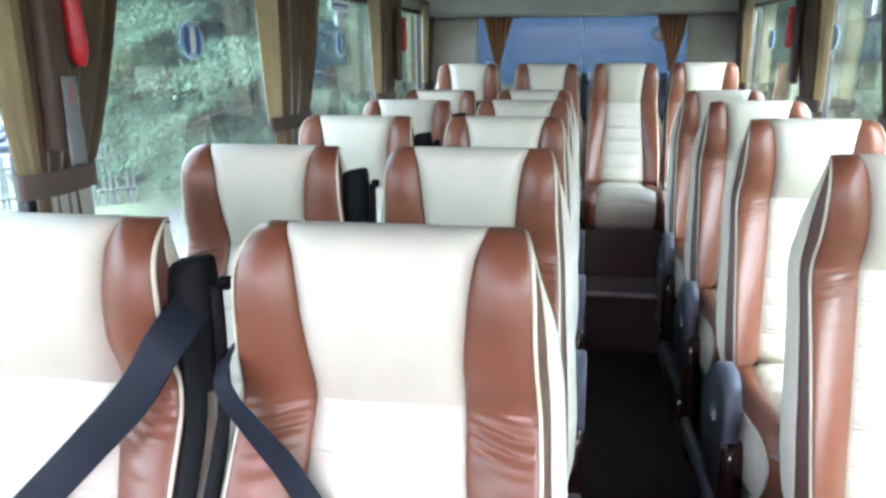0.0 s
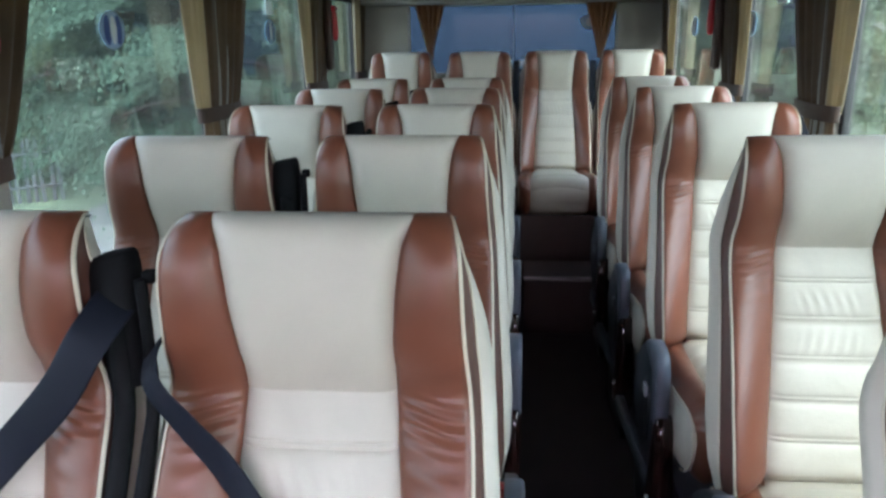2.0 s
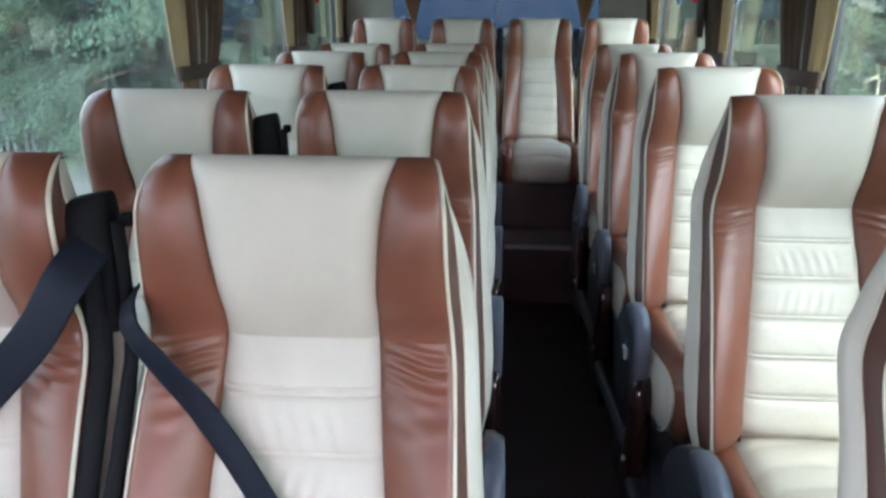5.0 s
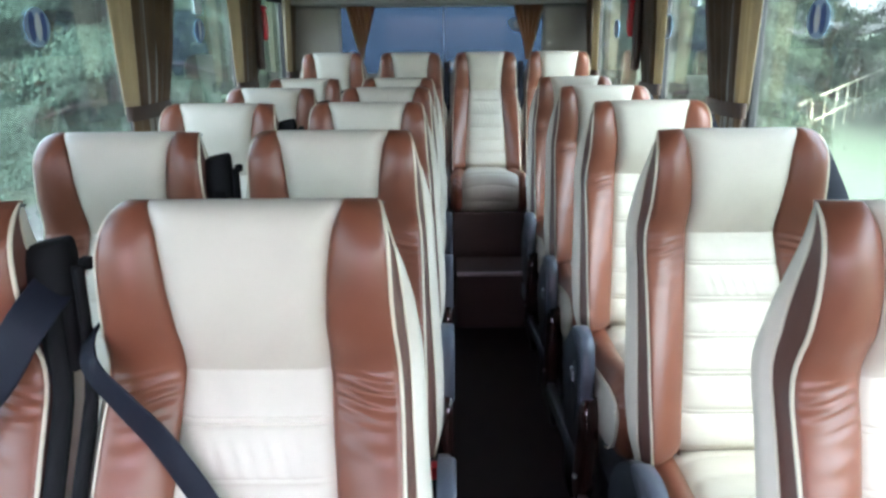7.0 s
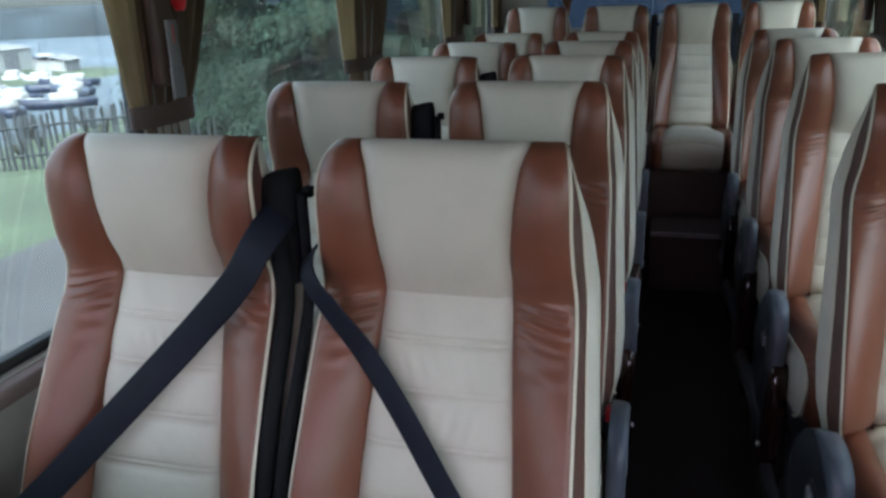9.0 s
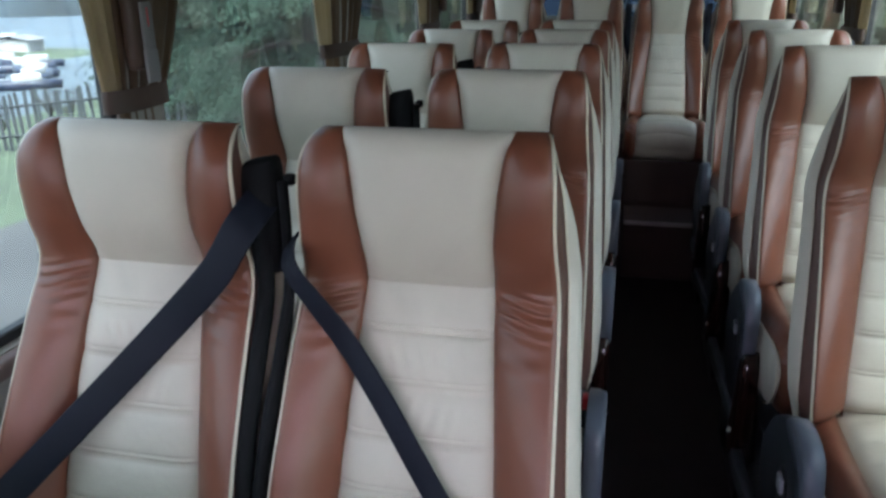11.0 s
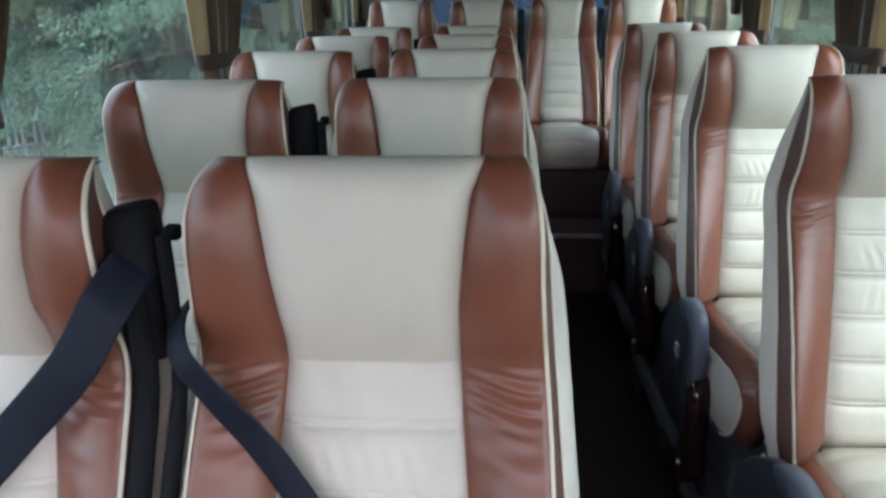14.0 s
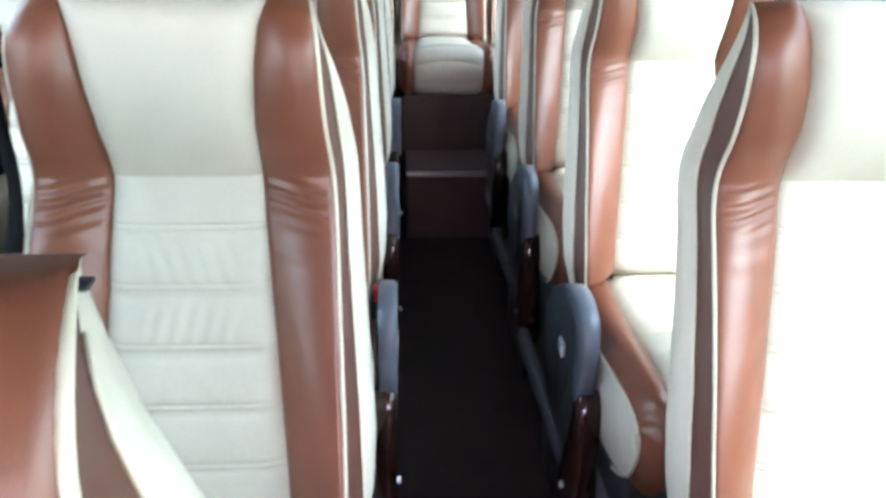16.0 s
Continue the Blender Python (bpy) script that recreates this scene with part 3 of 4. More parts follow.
# pale pillar covers seen beside the curtains
for side, x in ((-1, XL), (1, XR)):
    ops = OPEN_L if side < 0 else OPEN_R
    for a, b in zip(ops, ops[1:]):
        lo, hi = sorted((x + 0.002 * -side, x - side * 0.022))
        structure("pillar_trim", box((lo, a[1] - 0.012, SILL), (hi, b[0] + 0.012, HEAD + 0.06), 0.008), PANEL, "grey-beige pillar cover", True)

# rear wall with the wide window
RW = (-0.46, 0.86, 1.16, 1.555)
bm = box((XL - 0.05, YR, 0.0), (XR + 0.05, YR + 0.05, RW[2]))
box((XL - 0.05, YR, RW[3]), (XR + 0.05, YR + 0.05, ZC + 0.05), bm=bm)
box((XL - 0.05, YR, RW[2]), (RW[0], YR + 0.05, RW[3]), bm=bm)
box((RW[1], YR, RW[2]), (XR + 0.05, YR + 0.05, RW[3]), bm=bm)
structure("wall_rear", bm, REARCLOTH, "grey-green cloth rear wall round the window")
rear = tagged(new("window_rear"), "wide blue-tinted rear window in two leaves", "window", "", "structure")
for a, b in ((RW[0], 0.198), (0.206, RW[1])):
    p = part("pane", box((a, YR + 0.028, RW[2]), (b, YR + 0.032, RW[3])), GLASS_REAR, rear, "blue-tinted glass", False)
    p.visible_shadow = False
part("mullion", box((0.197, YR + 0.022, RW[2]), (0.207, YR + 0.040, RW[3]), 0.002), BLUEJOINT, rear, "grey-blue joint between the leaves")
structure("rear_header", box((XL + 0.0, YR - 0.16, 1.565), (XR, YR - 0.004, ZC + 0.02), 0.03, 3), HEADER, "grey padded header above the rear window", True)
for i, (a, b) in enumerate(((-0.735, -0.425), (0.805, 1.095))):
    structure("rear_side_panel", box((a, YR - 0.05, 0.9), (b, YR - 0.004, 1.56), 0.02, 3), REARCLOTH, "grey-green cloth panel beside the rear window", True)

# front of the van behind the camera: dash wall and windscreen opening
bm = box((XL - 0.05, YF - 0.05, 0.0), (XR + 0.05, YF, 0.95))
box((XL - 0.05, YF - 0.05, 1.66), (XR + 0.05, YF, ZC + 0.05), bm=bm)
box((XL - 0.05, YF - 0.05, 0.95), (XL + 0.05, YF, 1.66), bm=bm)
box((XR - 0.05, YF - 0.05, 0.95), (XR + 0.05, YF, 1.66), bm=bm)
structure("wall_front", bm, PANEL_DARK, "dark front wall with the windscreen opening")
wind = tagged(new("windscreen"), "clear windscreen", "window", "", "structure")
p = part("pane", box((XL + 0.05, YF - 0.03, 0.95), (XR - 0.05, YF - 0.026, 1.66)), GLASS_FRONT, wind, "", False)
p.visible_shadow = False


# ---- padded leather partition before the first pair ----
pt = thing("padded_partition", "brown leather padded partition before the front seats", "partition")
rows = []
for x, k in ((-0.71, 0.55), (-0.69, 0.85), (-0.64, 1.0), (-0.5, 1.0), (-0.3, 1.0), (-0.15, 0.985), (-0.07, 0.94), (-0.02, 0.84), (0.005, 0.7)):
    t, h = 0.045 * min(1.0, 0.5 + 0.5 * k), 0.55 + 0.338 * k
    prof = [(-t, 0.30), (-t, h - 0.06), (-t * 0.9, h - 0.025), (-t * 0.5, h - 0.005), (0, h), (t * 0.5, h - 0.005), (t * 0.9, h - 0.025), (t, h - 0.06), (t, 0.30)]
    rows.append([(x, -0.69 + y, z) for y, z in prof])
part("padding", lattice(rows, caps=True), BROWN, pt, "brown leather padding")
for x in (-0.6, -0.1):
    part("post", tube([(x, -0.69, 0.0), (x, -0.69, 0.4)], 0.016, 10), BLACK, pt, "black metal post")


# ---- seat belts and their posts ----
def ribbon(points, width, side, thick=0.0018):
    """A flat band through the points; side gives its width direction at each."""
    pts = catmull(points, 8)
    m = len(pts)
    rows = []
    for i, p in enumerate(pts):
        d = (pts[min(i + 1, m - 1)] - pts[max(i - 1, 0)]).normalized()
        t = i / (m - 1) * (len(side) - 1)
        k = min(int(t), len(side) - 2) if len(side) > 1 else 0
        s = Vector(side[k]).lerp(Vector(side[min(k + 1, len(side) - 1)]), t - k)
        s = (s - d * s.dot(d)).normalized() * width / 2
        nn = d.cross(s).normalized() * thick
        rows.append([p - s - nn * 0.6, p - s * 0.9 - nn, p - nn, p + s * 0.9 - nn, p + s - nn * 0.6, p + s + nn * 0.6, p + s * 0.9 + nn, p + nn, p - s * 0.9 + nn, p - s + nn * 0.6])
    return lattice(rows, closed=True, caps=True)


def belt_post(y0, seat_a, seat_b, label):
    ob = thing("belt_post", label, "seat belt post", "belt posts", pose(0.5 * (seat_a + seat_b), y0, 0))
    for dx, out, r, thin, top in ((-0.004, -0.004, 0.0135, 0.0125, 1.07), (0.023, 0.033, 0.0125, 0.0075, 1.118)):
        zs = [0.36, 0.45, 0.55, 0.65, 0.75, 0.85, 0.95, 1.03, top]
        pts, rs = [], []
        for z in zs:
            k = min(1.0, max(0.0, (z - 0.7) / 0.3))
            pts.append((dx + (out - dx) * k, front_y(max(0.49, min(0.97, z))) - 0.010 + 0.020 * min(1.0, max(0.0, (z - 0.75) / 0.15)), z))
            rs += [r + (thin - r) * k] * (3 if z < top else 1)
        part("padded_tube", tube(catmull(pts, 3), rs, 10), SLEEVE, ob, "black padded tube")
    rows = []
    for z, k, dy in ((0.98, 0.55, -0.004), (1.03, 0.7, 0.0), (1.085, 1.0, 0.004), (1.125, 1.0, 0.010), (1.138, 0.93, 0.013), (1.142, 0.8, 0.015)):
        rows.append([(-0.012 + 0.027 * k * cx + 0.10 * (1.14 - z) * (1 if cx > 0 else 0.2), 0.004 + dy + 0.022 * k * cy, z + 0.004 * cx) for cx, cy in ((-1, -0.6), (-0.7, -1), (0, -1.1), (0.7, -1), (1, -0.6), (1, 0.6), (0.6, 1), (-0.6, 1), (-1, 0.6))])
    head = part("anchor_sleeve", lattice(rows, closed=True, caps=True), SLEEVE, ob, "matt black belt anchor sleeve")
    part("cap", box((0.026, 0.002, 1.108), (0.042, 0.018, 1.124), 0.004), SLEEVE, head, "small black post cap")
    part("foot", box((-0.03, -0.20, 0.20), (0.03, -0.06, 0.46), 0.01), BLACK, ob, "black post foot")
    return ob


for y in ROWS_LEFT:
    belt_post(y, WINDOW_X - 0.02, AISLE_X - 0.01, "black belt post between two paired seats")
for y in ROWS_RIGHT:
    ob = thing("belt_strap", "black seat belt slanting from the pillar to a single seat", "seat belt", "single seat belts")
    part("webbing", ribbon([(SINGLE_X + 0.165, y + 0.015, 1.152), (SINGLE_X + 0.19, y - 0.005, 1.09), (SINGLE_X + 0.215, y - 0.02, 1.02), (SINGLE_X + 0.235, y - 0.08, 0.85), (SINGLE_X + 0.23, y - 0.17, 0.60), (SINGLE_X + 0.215, y - 0.22, 0.47)], 0.045, [(1, 0.1, 0.1), (1, 0, 0.2)]), WEBBING, ob)
for x in (REAR_X + 0.205, REAR_X - 0.22):
    ob = thing("belt_strap", "black seat belt hanging between rear row seats", "seat belt", "rear belts")
    part("webbing", ribbon([(x, 3.62, 1.24), (x, 3.6, 1.0), (x, 3.46, 0.66)], 0.035, [(1, 0, 0)]), WEBBING, ob)


b1 = thing("seat_belt", "black three-point belt fastened across the aisle seat", "seat belt", "front belts")
part("shoulder_strap", ribbon([(-0.206, 0.03, 1.035), (-0.198, -0.028, 1.03), (-0.180, -0.066, 1.010), (-0.146, -0.066, 0.962), (-0.11, -0.060, 0.908), (-0.056, -0.082, 0.84), (0.008, -0.116, 0.755), (0.062, -0.145, 0.686), (0.106, -0.172, 0.628), (0.158, -0.215, 0.59), (0.185, -0.242, 0.565), (0.197, -0.265, 0.535)], 0.037, [(0.5, -0.7, 0.4), (0.85, -0.15, 0.5), (0.85, -0.1, 0.5), (0.9, -0.2, 0.45)]), WEBBING, b1)
part("lap_strap", ribbon([(0.196, -0.280, 0.572), (0.165, -0.286, 0.588), (0.122, -0.288, 0.590), (0.074, -0.297, 0.588), (0.030, -0.287, 0.586), (-0.012, -0.266, 0.588), (-0.062, -0.240, 0.590), (-0.119, -0.242, 0.590), (-0.163, -0.238, 0.584), (-0.205, -0.215, 0.565), (-0.24, -0.185, 0.535)], 0.045, [(0, 0.5, 0.9), (0, 0.9, 0.3), (0, 0.8, -0.5), (0, 0.75, -0.6), (0, 0.9, 0.3), (0, 0.5, 0.9)]), WEBBING, b1)
part("tongue", box((0.188, -0.282, 0.545), (0.206, -0.262, 0.578), 0.003), CHROME, b1, "metal belt tongue")
b2 = thing("seat_belt", "black three-point belt fastened across the window seat", "seat belt", "front belts")
part("shoulder_strap", ribbon([(-0.240, 0.01, 1.10), (-0.254, -0.060, 1.06), (-0.292, -0.070, 1.0), (-0.371, -0.058, 0.92), (-0.45, -0.085, 0.837), (-0.519, -0.118, 0.764), (-0.582, -0.165, 0.695), (-0.619, -0.208, 0.654), (-0.66, -0.238, 0.60), (-0.685, -0.248, 0.56)], 0.048, [(0.7, -0.2, -0.6), (0.75, 0, -0.6), (0.75, 0, -0.6), (0.75, 0.2, -0.6)]), WEBBING, b2)
part("lap_strap", ribbon([(-0.685, -0.255, 0.560), (-0.61, -0.262, 0.582), (-0.52, -0.254, 0.586), (-0.41, -0.238, 0.586), (-0.33, -0.238, 0.582), (-0.272, -0.225, 0.566), (-0.25, -0.20, 0.535)], 0.046, [(0, 0.55, 0.85), (0, 0.5, 0.9)]), WEBBING, b2)
part("buckle", box((-0.695, -0.265, 0.43), (-0.66, -0.215, 0.55), 0.006), BLACK, b2, "black buckle")


# ---- curtains ----
def curtain(x, side, y0, y1, wide, z_tie=1.165, z_top=1.63, share=0.28, label=""):
    """A gathered curtain tied at the sill's height, folds hanging from the rail."""
    ob = thing("window_curtain", label or "brown-gold curtain gathered and tied at the window pillar", "curtain", "window curtains")
    rnd = random.Random(int(y0 * 1000) + side)
    ph = [rnd.uniform(0, 6.28) for _ in range(4)]

    def cloth(ya, yb, grow, zs, folds, depth, x_off):
        rows = []
        for z in zs:
            s = max(0.0, (z - z_tie) / (z_top - z_tie)) ** 0.8 if z >= z_tie else 0.25 * (z_tie - z) / 0.12
            a, b = ya - grow[0] * s, yb + grow[1] * s
            row = []
            for i in range(41):
                u = i / 40
                fold = math.sin(u * folds * 2 * math.pi + ph[0] + 0.8 * math.sin(3 * z + ph[1])) + 0.4 * math.sin(u * folds * 4.7 * math.pi + ph[2])
                row.append((x - side * (x_off + depth * (0.6 + 0.5 * s) * (0.55 + 0.45 * fold)), a + (b - a) * u, z))
            rows.append(row)
        return lattice(rows)

    zs = list(np.linspace(z_tie, z_top, 19))
    m = y0 + share * (y1 - y0)
    c1 = part("drape", cloth(m, y1, (0.0, wide), zs, 4, 0.028, 0.012), CURTAIN, ob, "brown-gold folded drape")
    c2 = part("lining", cloth(y0, m + 0.01, (wide * 0.35, 0.0), zs, 2, 0.02, 0.012), LINING, ob, "pale gold lining edge")
    zl = list(np.linspace(1.05, z_tie, 5))
    part("tail", cloth(y0 + 0.04, y1 - 0.04, (0.02, 0.02), zl, 4, 0.022, 0.01), CURTAIN, ob, "brown-gold curtain tail")
    for c in (c1, c2):
        md = c.modifiers.new("thick", "SOLIDIFY")
        md.thickness = 0.002
    tb = []
    for k in range(25):
        a = 2 * math.pi * k / 24
        tb.append([(x - side * (0.028 + 0.030 * math.cos(a)), 0.5 * (y0 + y1) + (0.5 * (y1 - y0) + 0.012) * math.sin(a), z_tie + dz) for dz in (-0.022, -0.012, 0.012, 0.022)])
    part("tie_band", lattice(tb), TIE, ob, "dark brown tie band")
    return ob


curtain(XL, -1, 0.32, 0.50, 0.19)
curtain(XL, -1, 1.40, 1.72, 0.18)
curtain(XL, -1, 2.64, 2.95, 0.22)
# larger shares: the pale lining colour also paints in the window-lit curtain edges
curtain(XL, -1, 3.74, 3.93, 0.05, share=0.65)
curtain(XR, 1, 1.33, 1.62, 0.16)
curtain(XR, 1, 2.25, 2.52, 0.16, share=0.4)
curtain(XR, 1, 3.58, 3.84, 0.10, share=0.7)
for s, x in ((-1, XL), (1, XR)):
    rail = thing("curtain_rail", "thin dark curtain rail above the side windows", "rail", "curtain rails")
    part("rod", tube([(x - s * 0.03, -0.7, 1.64), (x - s * 0.03, 3.98, 1.64)], 0.008, 8), PANEL_DARK, rail)
for a, b, s in ((-0.39, -0.215, -1), (0.63, 0.81, 1)):
    ob = thing("rear_curtain", "rust-brown tied curtain at the rear window's corner", "curtain", "rear curtains")
    rows = []
    for z, k in ((1.56, 1.0), (1.51, 0.88), (1.45, 0.68), (1.39, 0.48), (1.33, 0.30), (1.28, 0.18), (1.24, 0.16)):
        mid = 0.5 * (a + b)
        rows.append([(mid + (b - a) * (u - 0.5) * k, YR - 0.03 - 0.016 * math.sin(u * 5 * 2 * math.pi), z) for u in np.linspace(0, 1, 31)])
    drape = part("drape", lattice(rows), PELMET, ob)
    drape.modifiers.new("thick", "SOLIDIFY").thickness = 0.002
    part("edge_trim", tube([(a + (b - a) * (0.02 if s < 0 else 0.98) + 0.070 * s * -1 * t, YR - 0.05, 1.55 - 0.27 * t) for t in np.linspace(0, 1, 8)], 0.006, 6), LINING, ob, "pale edge trim")


# ---- stickers, hammer, thermometer ----
def sticker(x, side, y, z):
    ob = thing("window_sticker", "oval blue and white sticker on the window glass", "sticker", "window stickers")
    xs = x + side * 0.026

    def oval(ry, rz, dx, cy=0.0, cz=0.0):
        rows = [[(xs - side * dx, y + cy, z + cz)] * 24, [(xs - side * dx, y + cy + ry * math.cos(2 * math.pi * k / 24), z + cz + rz * math.sin(2 * math.pi * k / 24)) for k in range(24)]]
        bm = bmesh.new()
        bm.faces.new([bm.verts.new(p) for p in rows[1]])
        return bm
    part("ground", oval(0.060, 0.046, 0.0), PALEBLUE, ob, "pale blue oval")
    part("mark", oval(0.017, 0.036, 0.0012, -0.026), BLUE, ob, "dark blue stroke")
    part("mark", oval(0.017, 0.036, 0.0012, 0.026), BLUE, ob, "dark blue stroke")
    part("mark", oval(0.016, 0.034, 0.0024), WHITE, ob, "white stroke")


for y in (1.05, 2.30, 3.35):
    sticker(XL, -1, y, 1.41)
for y in (1.05, 2.36, 3.35):
    sticker(XR, 1, y, 1.41)

def hammer(x, y, z):
    hm = thing("safety_hammer", "red emergency hammer hanging on the window pillar", "hammer", "safety hammers")
    part("handle", tube(catmull([(x, y, z), (x, y - 0.003, z + 0.06), (x, y - 0.01, z + 0.14)], 4), [0.008, 0.014, 0.017, 0.018, 0.018, 0.017, 0.016, 0.015, 0.014], 10), RED, hm, "red grip")
    part("head", tube([(x, y - 0.045, z + 0.15), (x, y + 0.025, z + 0.15)], 0.013, 8), RED, hm, "red head")
    lo, hi = (x - 0.03, x - 0.003) if x < 0 else (x + 0.003, x + 0.03)
    part("bracket", box((lo, y - 0.08, z - 0.14), (hi, y - 0.02, z + 0.2), 0.008), TIE, hm, "dark brown bracket")


hammer(XL + 0.075, 0.445, 1.36)
hammer(XL + 0.070, 3.02, 1.37)
hammer(XR - 0.070, 2.60, 1.37)
th = thing("wall_thermometer", "white thermometer plate with red column on the pillar", "thermometer")
part("plate", box((XL + 0.075, 0.385, 1.255), (XL + 0.081, 0.420, 1.345), 0.002), DULL, th, "grey-white plate")
part("lower_plate", box((XL + 0.076, 0.381, 1.195), (XL + 0.083, 0.421, 1.256), 0.002), DULL, th, "grey-white lower plate")
part("column", box((XL + 0.081, 0.4005, 1.300), (XL + 0.0825, 0.4035, 1.335)), RED, th, "red column")


# ---- notices on the side glass and marks on the rear glass ----
def notice(x, side, y):
    ob = thing("window_notice", "pale printed notice on the window glass, unreadable", "notice", "window notices")
    xs = x + side * 0.024

    def plate(name, y0, y1, z0, z1, d, material, parent, label=""):
        lo, hi = sorted((xs - side * d, xs - side * (d + 0.0012)))
        return part(name, box((lo, y0, z0), (hi, y1, z1)), material, parent, label, False)
    p = plate("sheet", y - 0.12, y + 0.12, 1.535, 1.575, 0.0, WHITE, ob, "white strip")
    for k in range(5):
        plate("print_bar", y - 0.10 + 0.042 * k, y - 0.068 + 0.042 * k, 1.548, 1.562, 0.0014, BLUE, p)
    plate("sheet", y - 0.045, y + 0.045, 1.475, 1.53, 0.0, WHITE, ob, "white square")


notice(XL, -1, 2.30)
notice(XR, 1, 2.02)
for x, z, rx, rz in ((RW[0] + 0.09, RW[2] + 0.09, 0.035, 0.05), (0.16, RW[2] + 0.045, 0.05, 0.028), (0.25, RW[2] + 0.05, 0.03, 0.032), (0.66, RW[2] + 0.29, 0.06, 0.045), (RW[1] - 0.07, RW[2] + 0.08, 0.03, 0.05)):
    ob = thing("glass_mark", "small pale blue mark on the rear glass", "sticker", "rear glass marks")
    bm = bmesh.new()
    bm.faces.new([bm.verts.new((x + rx * math.cos(a) * (1 + 0.15 * math.sin(3 * a)), YR + 0.026, z + rz * math.sin(a))) for a in np.linspace(0, 2 * math.pi, 21)[:-1]])
    part("ground", bm, PALEBLUE, ob)
    bm = bmesh.new()
    bm.faces.new([bm.verts.new((x + 0.45 * rx * math.cos(a), YR + 0.0245, z + 0.6 * rz * math.sin(a))) for a in np.linspace(0, 2 * math.pi, 15)[:-1]])
    part("mark", bm, WHITE, ob, "white stroke")


# ---- outside ----
GROUND_Z = -0.85


def ground_at(x, y):
    """Level by the road, falling towards the lake, with a low spit of land in it."""
    z = GROUND_Z - 0.1 * min(12.0, max(0.0, -5.2 - x)) + 0.5 * math.exp(-((x + 31) ** 2 + (y - 31) ** 2) / 30)
    return z + (0.10 * math.sin(x * 0.3 + 1) * math.sin(y * 0.27) if x > 4 or (x > -5 and abs(y) > 8) else 0)


def foliage(name, base):
    """Leaves that pass some light, tinted plant by plant and spray by spray."""
    m = surface(name, base, 0.95, spec=0.0, vary=0.25, blotch=1.5, by_object=0.12)
    n, l = m.node_tree.nodes, m.node_tree.links
    b, out = n["Principled BSDF"], n["Material Output"]
    tr, mix = n.new("ShaderNodeBsdfTranslucent"), n.new("ShaderNodeMixShader")
    tr.inputs["Color"].default_value = (*[c * 1.5 for c in base], 1)
    mix.inputs["Fac"].default_value = 0.3
    l.new(b.outputs["BSDF"], mix.inputs[1])
    l.new(tr.outputs["BSDF"], mix.inputs[2])
    l.new(mix.outputs["Shader"], out.inputs["Surface"])
    return m


GRASS = surface("grass", (0.06, 0.085, 0.048), 0.9, vary=0.35, grain=1.0, grain_size=60, blotch=1.2)
BARK = surface("bark", (0.045, 0.04, 0.034), 0.9, vary=0.3, grain=1.0, grain_size=60, blotch=9)
LEAF = foliage("green_foliage", (0.050, 0.076, 0.047))
LEAF_B = foliage("blue_green_foliage", (0.040, 0.069, 0.050))
LEAF_Y = foliage("yellow_green_foliage", (0.075, 0.092, 0.045))
WATER = surface("lake_water", (0.075, 0.10, 0.12), 0.5, vary=0.4, grain=0.8, grain_size=3, blotch=0.25, spec=0.2)
HILL = surface("far_wooded_shore", (0.028, 0.040, 0.048), 0.95, vary=0.5, blotch=0.12)
TARMAC = surface("tarmac", (0.055, 0.055, 0.055), 0.85, vary=0.2, grain=0.6, grain_size=120, blotch=0.8)
TIMBER = surface("dark_weathered_timber", (0.040, 0.046, 0.050), 0.8, vary=0.25, grain=0.3)
YELLOW = surface("pale_yellow_painted_steel", (0.40, 0.38, 0.25), 0.45, vary=0.1, grain=0.1)
CONCRETE = surface("concrete", (0.3, 0.31, 0.3), 0.85, vary=0.15, grain=0.5, grain_size=80, blotch=2)
SHED = surface("white_render", (0.40, 0.40, 0.39), 0.8, vary=0.06, grain=0.3)
STEELMAST = surface("grey_mast", (0.12, 0.12, 0.13), 0.5, vary=0.1)
SHEDROOF = surface("grey_roof", (0.2, 0.2, 0.21), 0.7, vary=0.12)
BLUEPAINT = surface("blue_gloss_paint", (0.011, 0.018, 0.028), 0.7, vary=0.08, blotch=1.0)


def ground_sheet():
    bm = bmesh.new()
    xs = sorted(set([-2500, -700, -200, -80, 80, 200, 700, 2500] + list(np.linspace(-50, 50, 41))))
    rows = []
    for y in xs:
        row = []
        for x in xs:
            z = ground_at(x, y)
            row.append((x, y, z))
        rows.append(row)
    return lattice(rows)


tagged(part("ground", ground_sheet(), GRASS, None, "uneven green grass ground"), kind="structure")
tagged(part("road", box((-5.2, -60, GROUND_Z + 0.14), (2.6, 60, GROUND_Z + 0.16)), TARMAC, None, "grey tarmac road under the van", False), kind="structure")
tagged(part("water", box((-260, -160, -1.90), (-14.0, 160.0, -1.86)), WATER, None, "pale lake beyond the fence", False), kind="structure")
rows = []
for i in range(61):
    a = math.pi * (0.42 + 1.05 * i / 60)
    r = 100
    h = 1.65 + 0.7 * noise.noise((i * 0.23, 0, 0)) + 0.35 * noise.noise((i * 0.9, 3, 0))
    rows.append([(r * math.cos(a), r * math.sin(a), -3.0), (r * 1.02 * math.cos(a), r * 1.02 * math.sin(a), -0.6 + 0.4 * h), (r * 1.1 * math.cos(a), r * 1.1 * math.sin(a), h)])
tagged(part("backdrop", lattice(rows), HILL, None, "low dark wooded hill across the lake"), kind="structure")


